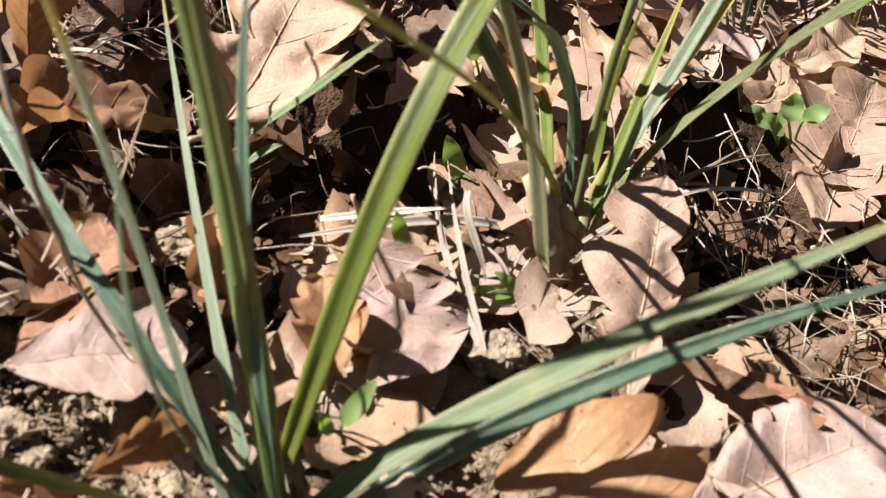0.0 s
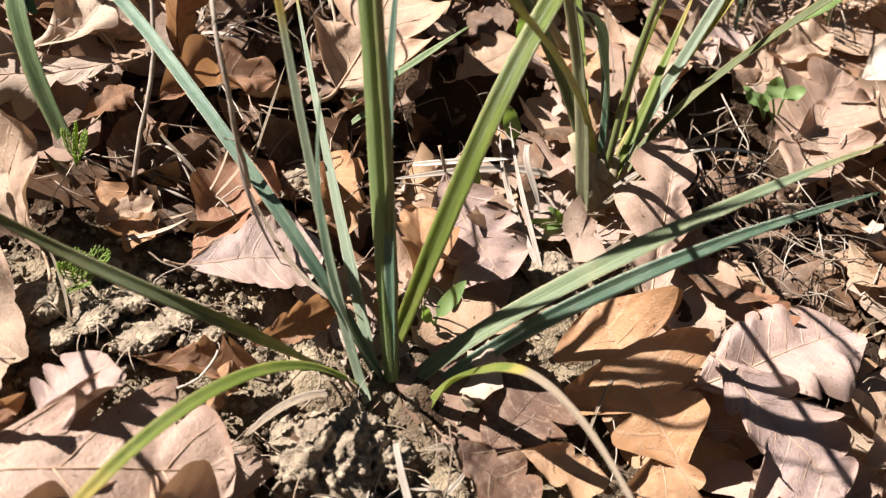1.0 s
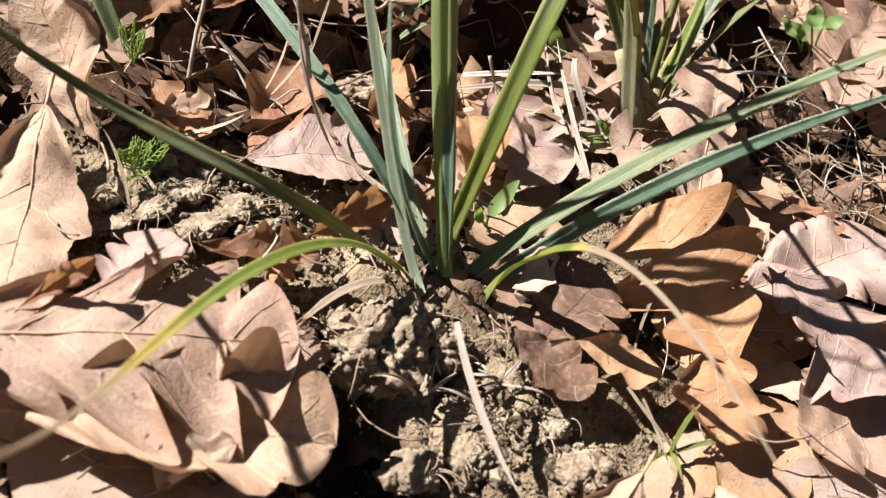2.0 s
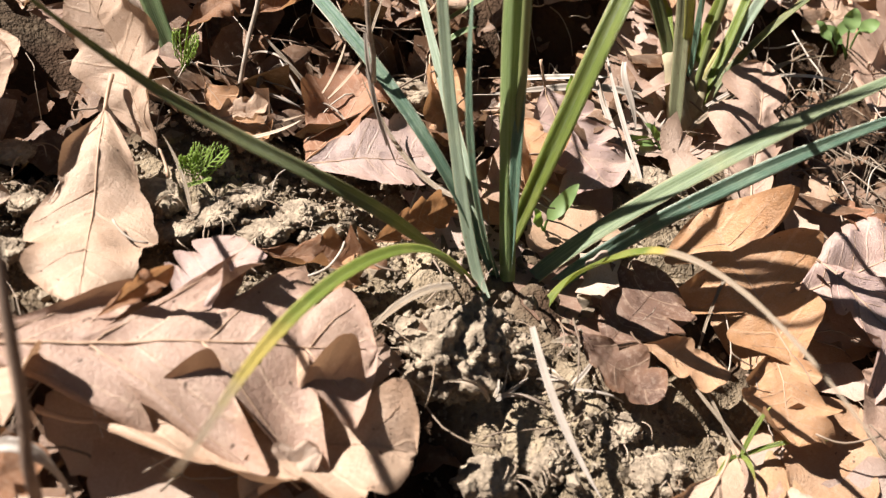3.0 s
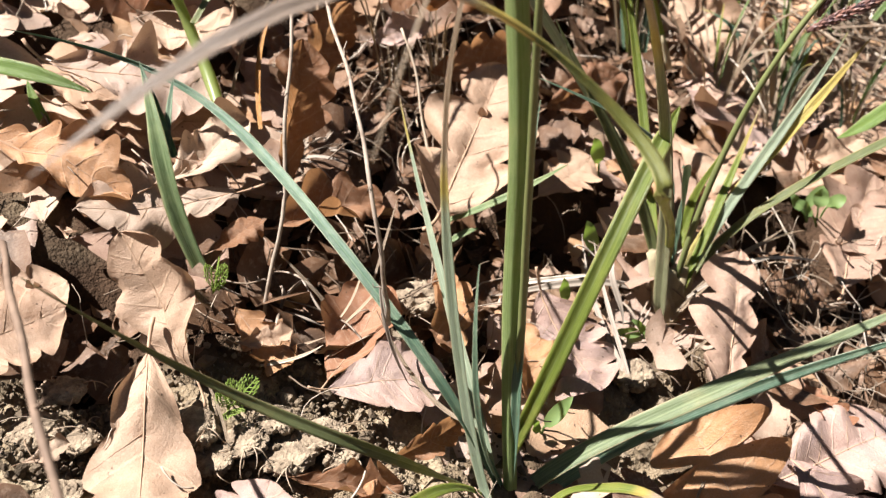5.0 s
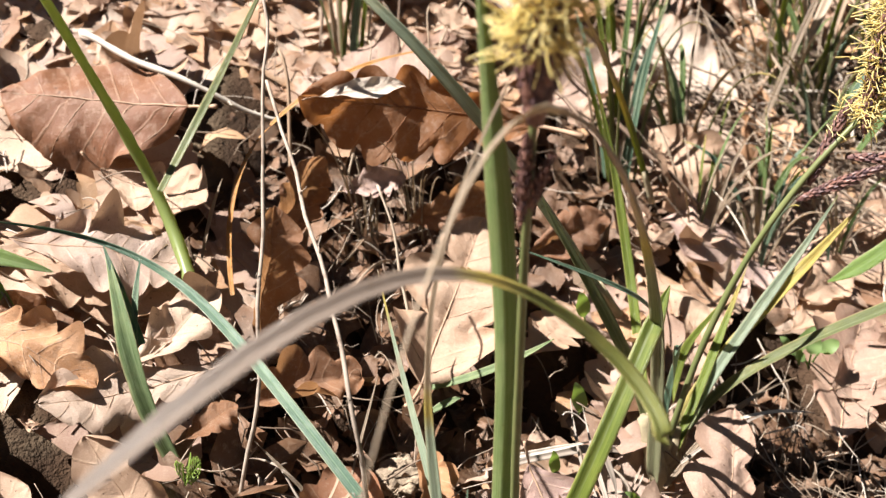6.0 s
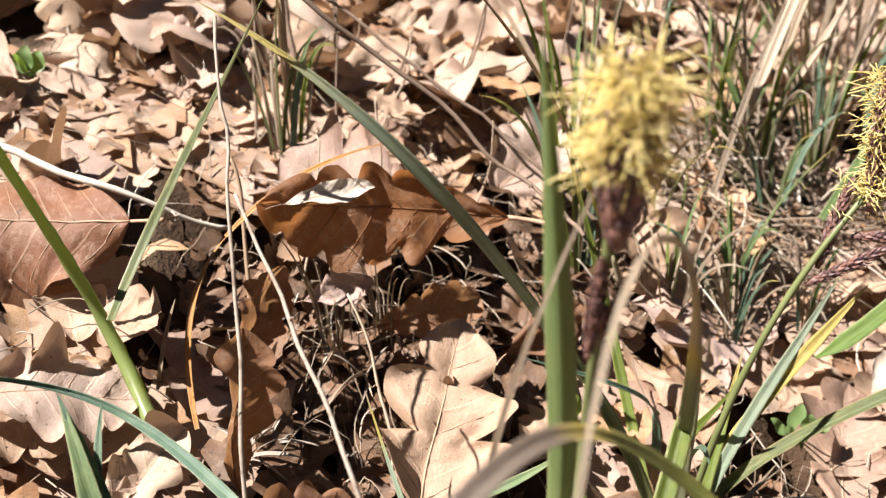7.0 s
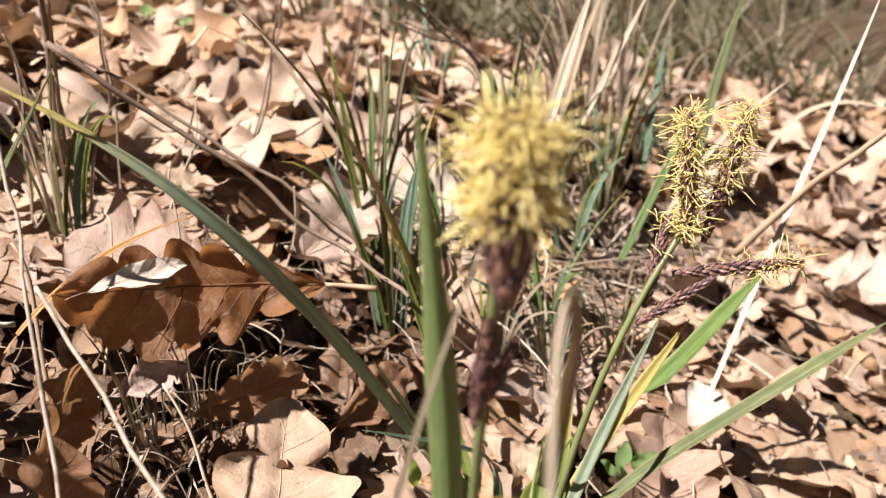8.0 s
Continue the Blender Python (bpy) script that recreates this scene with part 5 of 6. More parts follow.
# ---- dry strips, straws and twigs ----
def strip(width, *ctrl, label, mat=None, fold=0.3, roll=0.0, face=(-0.4, -0.6, 0.7)):
    t = thing("straw", ctrl[0], label, "straw", "dry straws")
    blade(t, mat or M_LIME, width, *ctrl, dry=(-1.0, -0.5), fold=fold, n=20, roll=roll, face=face, name="blade")
    return t


strip(0.0042, (0.058, 0.1337, 0.051), (0.0419, 0.1306, 0.0602), (0.0238, 0.1228, 0.0599), (0.0037, 0.1185, 0.0605), label="flat bleached grass blade lying on the soil", mat=M_BLEACH)
strip(0.0028, (0.0495, 0.0966, 0.0368), (0.0427, 0.1114, 0.0466), (0.037, 0.1212, 0.0575), (0.0377, 0.1394, 0.0712), label="bleached dry blade hanging down the slope", mat=M_BLEACH)
strip(0.0024, (0.0487, 0.0975, 0.0382), (0.0466, 0.1067, 0.0469), (0.0427, 0.1157, 0.0561), (0.041, 0.1348, 0.071), label="bleached dry blade hanging down the slope", mat=M_BLEACH)
strip(0.003, (0.0087, 0.0266, 0.0368), (0.0112, 0.0158, 0.0276), (0.0152, 0.0086, 0.0176), (0.0224, -0.0027, 0.0091), label="bleached dry blade below the sedge", mat=M_BLEACH)
strip(0.0034, (0.025, 0.0414, 0.0217), (0.0191, 0.039, 0.025), (0.0147, 0.0384, 0.0241), label="curled dry blade below the sedge")
strip(0.0036, (-0.0084, 0.0459, 0.0367), (-0.0185, 0.0454, 0.038), (-0.027, 0.0399, 0.0322), (-0.0317, 0.0326, 0.0306), label="tan dry blade bent over below the sedge")
strip(0.0026, (-0.0416, 0.0145, 0.0242), (-0.0363, 0.0253, 0.0292), (-0.029, 0.0346, 0.0325), label="grey dry stalk lying on the soil")
strip(0.0030, (-0.0492, 0.0143, 0.027), (-0.0467, 0.0226, 0.0297), (-0.0395, 0.0396, 0.036), label="grey dry stalk lying on the soil")
strip(0.0016, (0.0504, 0.0969, 0.0376), (0.0814, 0.1116, 0.0413), (0.1108, 0.1448, 0.0517), label="thin straw lying across the leaves")
strip(0.0014, (0.0556, 0.047, 0.0135), (0.0605, 0.057, 0.0286), (0.0749, 0.0749, 0.0392), (0.0917, 0.0926, 0.0366), label="thin straw leaning on orange leaves")
strip(0.0022, (-0.0068, 0.0647, 0.052), (-0.0154, 0.069, 0.0532), (-0.0239, 0.0791, 0.0576), (-0.0325, 0.0868, 0.078), label="withered blade hanging from a dry stem")
strip(0.0014, (-0.035, 0.1096, 0.0705), (-0.0303, 0.1187, 0.0812), (-0.0253, 0.1278, 0.0939), label="thin straw standing behind the sedge")
strip(0.0018, (-0.0465, 0.1051, 0.0653), (-0.0541, 0.1073, 0.0752), (-0.0632, 0.1124, 0.0838), label="thin grey twig in a hollow")
strip(0.0016, (-0.0756, 0.0585, 0.0506), (-0.0777, 0.0678, 0.0604), (-0.0843, 0.0742, 0.0676), label="thin grey twig beside a pale leaf")
strip(0.0030, (0.0667, 0.1211, 0.0456), (0.0809, 0.1344, 0.0514), (0.0956, 0.1456, 0.0546), (0.1172, 0.1592, 0.0592), label="tan dry sedge leaf spread on the litter")
strip(0.0026, (0.069, 0.1252, 0.0457), (0.0851, 0.1391, 0.0543), (0.1035, 0.1504, 0.0606), (0.1266, 0.1637, 0.0553), label="grey dry sedge leaf spread on the litter")
stalk("dead_weed", M_PITH, 0.0009, 0.0014, (-0.0581, 0.2346, 0.1390), (-0.0765, 0.2293, 0.1500), (-0.1019, 0.2309, 0.1627), (-0.1296, 0.25, 0.1722), label="bleached white dry stalk lying over brown leaves", kink=0.002, twigs=4)
strip(0.0034, (-0.0733, 0.1691, 0.1018), (-0.0759, 0.1851, 0.1209), (-0.0717, 0.1949, 0.1391), (-0.0582, 0.2045, 0.1486), label="orange withered blade curled upward", mat=M_RUST)
strip(0.0028, (-0.0582, 0.2045, 0.1486), (-0.0421, 0.2101, 0.1619), (-0.0219, 0.2271, 0.1642), (0.0029, 0.2368, 0.1632), label="orange withered blade along a raised leaf", mat=M_RUST)
strip(0.0024, (-0.0844, 0.1823, 0.1097), (-0.0809, 0.1903, 0.1229), (-0.0761, 0.1961, 0.1332), label="pale dry blade beside a green stem")
strip(0.0034, (0.1802, 0.1867, 0.0705), (0.2175, 0.1962, 0.1307), (0.2385, 0.1945, 0.1755), (0.2552, 0.1939, 0.2182), label="white dry grass stalk standing in the litter", mat=M_PITH)
stalk("dead_weed", M_STRAW, 0.0016, 0.0011, (0.1996, 0.2003, 0.1211), (0.2165, 0.1908, 0.1442), (0.2314, 0.1801, 0.1624), (0.2442, 0.1678, 0.1752), label="pale woody twig rising from the litter", kink=0.002)
strip(0.0046, (0.1456, 0.2915, 0.0745), (0.1627, 0.3007, 0.1241), (0.1743, 0.3025, 0.1561), (0.1878, 0.3044, 0.1889), label="tan dry grass stalk standing behind the sedge")
fresh = thing("grass_plant", (0.1393, 0.1775, 0.0868), "fresh bright green grass blade", "grass")
blade(fresh, M_FRESH, 0.0064, (0.1399, 0.18, 0.0853), (0.1529, 0.176, 0.0919), (0.1665, 0.17, 0.115), (0.1815, 0.165, 0.1304), fold=0.3, base=0.1, tip=0.3)
fresh = thing("grass_plant", (-0.0039, 0.1506, 0.074), "fresh green grass blade over a tan leaf", "grass")
blade(fresh, M_MINT, 0.003, (-0.0086, 0.1455, 0.0749), (0.0062, 0.1319, 0.0875), (0.0185, 0.125, 0.0979), (0.0291, 0.1247, 0.1053), fold=0.4)
blade(fresh, M_MINT, 0.0026, (-0.0082, 0.139, 0.0703), (-0.0031, 0.1376, 0.0745), (0.0016, 0.139, 0.0752), fold=0.4)
fresh = thing("grass_plant", (-0.1667, 0.1541, 0.1181), "broad bright green blade at the edge of the leaves", "grass")
blade(fresh, M_FRESH, 0.0062, (-0.1761, 0.1612, 0.1335), (-0.1546, 0.1535, 0.1359), (-0.1367, 0.1497, 0.1309), (-0.1243, 0.1515, 0.1244), fold=0.3)
blade(fresh, M_FRESH, 0.004, (-0.1404, 0.1529, 0.1111), (-0.1447, 0.1548, 0.1187), (-0.1479, 0.1615, 0.1259), fold=0.3)


strip(0.0022, (-0.0302, 0.0757, 0.0933), (-0.0299, 0.0765, 0.0837), (-0.0292, 0.0763, 0.0726), (-0.0235, 0.0782, 0.0557), label="bleached ribbon hanging from a dry stem", mat=M_BLEACH)
strip(0.0014, (-0.0304, 0.0764, 0.0838), (-0.0285, 0.0764, 0.0725), (-0.0262, 0.0802, 0.0606), label="bleached ribbon hanging from a dry stem", mat=M_BLEACH)
strip(0.0012, (-0.0439, 0.0946, 0.0706), (-0.0381, 0.0946, 0.0783), (-0.0362, 0.0981, 0.0869), label="dry fibre caught on a cupped leaf", mat=M_STRAW)
strip(0.0014, (-0.0425, 0.0942, 0.0691), (-0.0355, 0.0938, 0.0751), (-0.0296, 0.0941, 0.0842), label="dry fibre caught on a cupped leaf", mat=M_STRAW)
strip(0.0016, (-0.0684, 0.0837, 0.0614), (-0.0556, 0.0837, 0.0627), (-0.0492, 0.0869, 0.066), label="dry blade lying under a curled leaf", mat=M_STRAW)
strip(0.0014, (-0.0665, 0.0892, 0.062), (-0.0572, 0.0884, 0.064), (-0.0488, 0.0913, 0.0657), label="dry blade lying under a curled leaf", mat=M_STRAW)
strip(0.0042, (-0.1012, -0.0248, 0.0448), (-0.0925, -0.0262, 0.0514), (-0.0857, -0.0263, 0.0479), (-0.0848, -0.0245, 0.0309), label="bleached curled strip of leaf in the near litter", mat=M_BLEACH)
strip(0.0028, (0.0114, 0.1183, 0.0652), (0.0261, 0.1208, 0.0648), (0.0433, 0.1280, 0.0618), label="bleached white straw lying across a dark hollow", mat=M_PITH)
strip(0.003, (0.0459, 0.1246, 0.0678), (0.0438, 0.1197, 0.0632), (0.0491, 0.1168, 0.0577), (0.0489, 0.1149, 0.0489), label="pale papery shred beside the sedge foot", mat=M_BLEACH)
strip(0.002, (0.0725, 0.1240, 0.0532), (0.0891, 0.1318, 0.0606), (0.1087, 0.1427, 0.0567), label="pinkish dry sedge leaf spread from the foot", mat=M_BLEACH)
strip(0.0018, (0.0936, 0.1389, 0.0566), (0.1101, 0.1470, 0.0561), (0.1276, 0.1483, 0.0506), label="pale dry straw beyond the sedge foot", mat=M_PITH)
strip(0.0014, (0.0506, 0.0342, 0.0139), (0.0557, 0.024, 0.01), (0.0632, 0.0193, 0.0017), label="yellowish straw on the cracked soil")
strip(0.0012, (0.0536, 0.0332, 0.0139), (0.0581, 0.0257, 0.0067), (0.0603, 0.0144, 0.0013), label="yellowish straw on the cracked soil")
sprig = thing("grass_plant", (0.061, 0.0198, 0.0013), "thin yellow-green grass sprig on cracked soil", "grass", "grass sprigs")
for e in ((0.0851, 0.0255, 0.001), (0.0691, 0.0259, 0.0123), (0.0514, 0.0093, 0.0042), (0.0628, 0.012, -0.0003)):
    a = Vector((0.061, 0.0198, 0.0013))
    blade(sprig, M_LIME, 0.0013, a, a.lerp(Vector(e), 0.5) + Vector((0, 0, 0.004)), e, dry=(0.6, 1.2), fold=0.4, n=10)


def wisp(x0, y0, z0, x1, y1, z1, r, mat, label):
    a, b = Vector((x0, y0, z0)), Vector((x1, y1, z1))
    m = a.lerp(b, 0.5) + Vector((0.006, 0, 0.004))
    stalk("dead_weed", mat, r, r * 0.6, a, m, b, label=label, kink=0.003, sides=5, twigs=2)


wisp(*(0.0372, 0.3462, 0.1167), *(0.0787, 0.3695, 0.212), 0.0006, M_TWIG, "thin reddish-brown dead stem")
wisp(*(0.0803, 0.3428, 0.1009), *(0.1191, 0.3725, 0.208), 0.0006, M_TWIG, "thin reddish-brown dead stem")
wisp(*(0.0029, 0.3194, 0.1272), *(0.0275, 0.3316, 0.1802), 0.0006, M_STRAW, "thin upright straw-coloured stem")
wisp(*(-0.0285, 0.3318, 0.1219), *(-0.0252, 0.3669, 0.2037), 0.0018, M_TWIG, "stout dark dead stem")
wisp(*(-0.0062, 0.3465, 0.125), *(-0.0025, 0.3863, 0.2175), 0.0006, M_TWIG, "thin dark dead stem")
wisp(*(0.183, 0.3469, 0.1646), *(0.1297, 0.3619, 0.1953), 0.0008, M_TWIG, "thin dark forked twig")
wisp(*(0.1714, 0.3514, 0.1624), *(0.1369, 0.3639, 0.2073), 0.0008, M_TWIG, "thin dark bare twig")
wisp(*(-0.0152, 0.163, 0.0711), *(-0.0224, 0.1921, 0.1292), 0.0007, M_STRAW, "thin straw-coloured stem behind the sedge")

def curls(at, count, reach, seed, label):
    """A small knot of dead grass: thin ribbons that rise from one spot, spread and curl over."""
    rg = random.Random(seed)
    t = thing("dead_weed", at, label, "dead weed", "curled dead grass")
    o = Vector(at)
    n = land_n(o.x, o.y)
    for i in range(count):
        an = rg.uniform(0, 6.283)
        d = Vector((math.cos(an), math.sin(an), 0))
        d = (d - n * d.dot(n)).normalized()
        e = d.cross(n)
        le = reach * rg.uniform(0.6, 1.5)
        b = rg.uniform(-0.7, 0.7)
        c = [o + d * 0.001, o + d * le * 0.35 + n * le * rg.uniform(0.2, 0.7), o + d * le * 0.9 + e * le * b + n * le * rg.uniform(0.2, 0.9), o + d * le * 1.25 + e * le * b * 1.5 + n * le * rg.uniform(0.0, 0.4)]
        blade(t, rg.choice((M_BLEACH, M_DRY, M_DRY, M_STRAW)), rg.uniform(0.0006, 0.0022), *c, fold=rg.uniform(0.2, 0.8), twist=rg.uniform(-200, 200), n=16, name="ribbon", dry=(-1, -0.5))
    return t


curls((-0.0603, 0.164, 0.0913), 9, 0.01, 60, "bleached curled dead grass at the foot of a stem")
curls((-0.0523, 0.169, 0.0916), 6, 0.009, 61, "bleached curled dead grass in a dark hollow")
curls((-0.0634, 0.1048, 0.067), 5, 0.009, 62, "tan dead grass curled round the foot of a stem")
curls((-0.0494, 0.1052, 0.0639), 5, 0.012, 63, "fan of dry curled grass caught on a cupped leaf")
curls((0.0545, 0.1186, 0.0452), 5, 0.007, 64, "dry curled grass and roots by the sedge foot")
curls((0.098, 0.156, 0.0508), 6, 0.012, 65, "grey curled dead grass in a shaded hollow")
curls((0.0193, 0.0306, 0.016), 7, 0.008, 66, "tangle of dead roots below the sedge")
curls((-0.0006, 0.0237, 0.0177), 5, 0.007, 67, "dead roots hanging over a soil clod")
curls((-0.0281, 0.2061, 0.1013), 5, 0.012, 68, "curled dead grass in the shade of a raised leaf")
curls((-0.0185, 0.1969, 0.0953), 5, 0.012, 69, "bleached curled dead grass in the shade of a raised leaf")
curls((-0.0395, 0.0281, 0.0287), 5, 0.009, 70, "grey dead stalks on dark soil")


# ---- grass tufts ----
def tuft(at, count, height, spread, seed, label, dryness=0.2, wide=0.0022, lean=(0, 0), mats=None):
    rg = random.Random(seed)
    o = Vector(at)
    t = thing("grass_tuft", o, label, "grass", "grass tufts")
    for i in range(count):
        an = rg.uniform(0, 6.283)
        f = o + Vector((math.cos(an), math.sin(an), 0)) * rg.uniform(0, 0.008)
        d = Vector((math.cos(an) * spread + lean[0], math.sin(an) * spread + lean[1], 0)) * rg.uniform(0.4, 1.2)
        h = height * rg.uniform(0.55, 1.1)
        dead = rg.random() < dryness + 0.22
        c = [f, f + d * h * 0.15 + Vector((0, 0, h * 0.4)), f + d * h * 0.5 + Vector((0, 0, h * 0.8)), f + d * h * 1.1 + Vector((0, 0, h * rg.uniform(0.6, 1.05)))]
        blade(t, rg.choice(mats or (M_GREEN, M_TEAL, M_OLIVE, M_LIME)), wide * rg.uniform(0.7, 1.3), *c, dry=(-1, -0.5) if dead else (rg.uniform(0.4, 0.9), 1.3), fold=0.5, n=12, roll=rg.uniform(-60, 60), name="blade")
    return t


tuft((0.0849, 0.291, 0.1049), 9, 0.10, 0.25, 1, "tuft of bluish-green grass behind the sedge", 0.1)
tuft((0.0783, 0.2592, 0.0932), 10, 0.09, 0.35, 2, "green grass tuft behind the sedge clump", 0.25)
tuft((0.1122, 0.2767, 0.0925), 9, 0.08, 0.4, 3, "green grass tuft with dry blades", 0.3)
tuft((-0.0355, 0.2982, 0.135), 8, 0.09, 0.3, 4, "thin green grass tuft among the leaves", 0.2)
tuft((-0.0257, 0.21, 0.0984), 12, 0.05, 0.3, 5, "small tuft of thin tan stems in shade", 0.85, 0.0009)
tuft((-0.0088, 0.2166, 0.0965), 8, 0.05, 0.3, 6, "small tuft of thin dry stems in shade", 0.9, 0.0009)
tuft((0.2447, 0.3768, 0.096), 22, 0.13, 0.35, 7, "dense tuft of tan dry grass", 0.9, 0.0026)
tuft((0.2899, 0.4062, 0.0918), 18, 0.13, 0.4, 8, "dense tuft of tan dry grass", 0.85, 0.0024)
tuft((0.3256, 0.5082, 0.096), 20, 0.14, 0.3, 9, "tuft of dry tan grass with green blades", 0.75, 0.003)
tuft((0.3741, 0.4688, 0.0817), 12, 0.09, 0.5, 10, "green and tan grass tuft", 0.4, 0.0024)
tuft((0.1364, 0.2408, 0.0724), 10, 0.06, 0.5, 11, "short green grass beside the sedge", 0.2, 0.002)
tuft((0.1802, 0.2893, 0.0829), 12, 0.07, 0.5, 12, "short green and dry grass", 0.4, 0.002)
tuft((0.1316, 0.2247, 0.0679), 10, 0.05, 0.5, 13, "short thin green grass at the litter edge", 0.3, 0.0016)
tuft((0.1683, 0.2335, 0.0632), 10, 0.05, 0.5, 14, "short thin yellowish grass at the litter edge", 0.5, 0.0016)
tuft((0.1675, 0.5943, 0.1357), 12, 0.12, 0.4, 15, "far tuft of green and tan grass", 0.5, 0.003)
tuft((0.0975, 0.7328, 0.1512), 12, 0.12, 0.4, 16, "far tuft of tan grass", 0.7, 0.003)


tuft((0.1846, 0.3161, 0.0908), 16, 0.11, 0.35, 17, "dense tuft of green and tan grass behind the sedge", 0.5, 0.0026)
tuft((0.2232, 0.3257, 0.0853), 16, 0.10, 0.45, 18, "tangled tuft of green and tan grass", 0.5, 0.0024)
tuft((0.1669, 0.3292, 0.0997), 14, 0.10, 0.3, 19, "tuft of thin green grass with straw", 0.35, 0.002)
tuft((0.1075, 0.2347, 0.0782), 12, 0.05, 0.5, 20, "low tangle of green grass beside the flower stem", 0.3, 0.0018)
tuft((0.1381, 0.2363, 0.0726), 12, 0.05, 0.5, 21, "low tangle of green grass and straw", 0.4, 0.0018)
tuft((0.1704, 0.3118, 0.0933), 12, 0.06, 0.45, 22, "low green grass among straws", 0.3, 0.002)
tuft((-0.0312, 0.3083, 0.1378), 9, 0.11, 0.25, 23, "tuft of dull green and straw grass by dead stems", 0.6, 0.0022)
tuft((0.116, 0.3536, 0.1193), 9, 0.09, 0.25, 24, "tuft of upright bluish-green grass", 0.2, 0.0026)
tuft((0.2886, 0.3838, 0.0872), 16, 0.055, 0.5, 31, "low dense tuft of dark green grass", 0.15, 0.0022, mats=(M_GREEN, M_TEAL))
tuft((0.2421, 0.3559, 0.09), 14, 0.05, 0.5, 32, "low dense tuft of dark green grass", 0.2, 0.002, mats=(M_GREEN, M_TEAL))
tuft((0.3047, 0.3615, 0.077), 14, 0.05, 0.5, 33, "low tuft of green grass mixed with straw", 0.4, 0.002)
tuft((0.2095, 0.4001, 0.1087), 14, 0.07, 0.4, 34, "dense tuft of dark green grass", 0.2, 0.0022, mats=(M_GREEN, M_OLIVE))
tuft((0.2753, 0.4586, 0.1036), 14, 0.07, 0.4, 35, "dense tuft of dark green grass with straw", 0.35, 0.0022, mats=(M_GREEN, M_OLIVE))
tuft((0.1839, 0.4383, 0.1224), 12, 0.07, 0.35, 36, "tuft of green grass with straw", 0.35, 0.002)
wisp(*(-0.0106, 0.3143, 0.1365), *(-0.0054, 0.3502, 0.2219), 0.0006, M_TWIG, "thin reddish-brown dead stem")
wisp(*(-0.0571, 0.1928, 0.0986), *(-0.0546, 0.2234, 0.1696), 0.001, M_STRAW, "pale dry stem standing at the litter's edge")
wisp(*(-0.0452, 0.3061, 0.1414), *(-0.0411, 0.336, 0.2123), 0.0008, M_TWIG, "thin dark dead stem")
wisp(*(-0.0048, 0.2495, 0.1093), *(0.002, 0.273, 0.1691), 0.0006, M_STRAW, "thin pale stem in the leaves")
wisp(*(0.0287, 0.2646, 0.1082), *(0.0479, 0.276, 0.1538), 0.0005, M_STRAW, "thin pale stem in the leaves")
wisp(*(0.0945, 0.3181, 0.1124), *(0.1171, 0.3481, 0.1842), 0.0007, M_TWIG, "thin reddish-brown dead stem")
wisp(*(0.0689, 0.3037, 0.1127), *(0.0852, 0.3316, 0.1776), 0.0006, M_TWIG, "thin reddish-brown dead stem")
wisp(*(-0.0336, 0.2401, 0.1114), *(-0.0228, 0.2614, 0.1602), 0.0005, M_STRAW, "thin pale stem in the leaves")
wisp(*(0.1062, 0.2319, 0.0936), *(-0.0231, 0.3431, 0.206), 0.0010, M_TWIG, "long dark dead stem leaning across the litter")
for w, mt, dr, a, m, e in (
    (0.0036, M_LIME, 0.6, (0.0718, 0.1338, 0.0447), (0.0859, 0.1457, 0.0724), (0.1027, 0.1633, 0.1063)),
    (0.0032, M_LIME, 0.8, (0.0677, 0.1347, 0.0442), (0.0662, 0.1412, 0.0625), (0.0587, 0.1479, 0.0772)),
):
    blade(sedge_b, mt, w, a, m, e, dry=(dr, dr + 0.5), fold=0.45, roll=10, base=0.9)
LONG_STRAWS = (
    (0.0034, (0.104, 0.2958, 0.1016), (0.0776, 0.3299, 0.1738), (0.0501, 0.3519, 0.2178), "tan dry blade leaning over the slope"),
    (0.0075, (0.1781, 0.3118, 0.1344), (0.1915, 0.3119, 0.1753), (0.2053, 0.3101, 0.2122), "stout tan dry grass stalk"),
    (0.0050, (0.1903, 0.3165, 0.1312), (0.2003, 0.321, 0.178), (0.2164, 0.3161, 0.2106), "tan dry grass stalk"),
    (0.0042, (0.2043, 0.3165, 0.1458), (0.2176, 0.3114, 0.1749), (0.2338, 0.3066, 0.2076), "pale dry grass stalk leaning out"),
    (0.0034, (0.2146, 0.2622, 0.1151), (0.233, 0.2572, 0.1501), (0.2616, 0.2427, 0.1743), "pale bent dry grass blade"),
    (0.0036, (0.312, 0.3151, 0.096), (0.3353, 0.3181, 0.1536), (0.3739, 0.2798, 0.1353), "pale arched dry grass blade"),
    (0.0030, (0.0871, 0.4834, 0.1623), (0.0328, 0.4945, 0.1838), (-0.019, 0.5501, 0.1907), "pale dry stick lying up the slope"),
    (0.0026, (0.0906, 0.5078, 0.1626), (0.0293, 0.4618, 0.1816), (-0.0177, 0.4388, 0.181), "pale dry stick lying up the slope"),
)
for w, a, m, e, lab in LONG_STRAWS:
    strip(w, a, m, e, label=lab, mat=M_STRAW)
lush = thing("grass_plant", (0.2272, 0.2613, 0.1265), "broad yellow-green grass blades standing behind the sedge", "grass")
blade(lush, M_OLIVE, 0.0045, (0.2272, 0.2613, 0.1265), (0.239, 0.2681, 0.1673), (0.2603, 0.272, 0.2115), dry=(0.9, 1.5), fold=0.3)
blade(lush, M_TEAL, 0.003, (0.2327, 0.3043, 0.1217), (0.2456, 0.3153, 0.1598), (0.257, 0.3213, 0.1851), dry=(0.9, 1.5), fold=0.3)
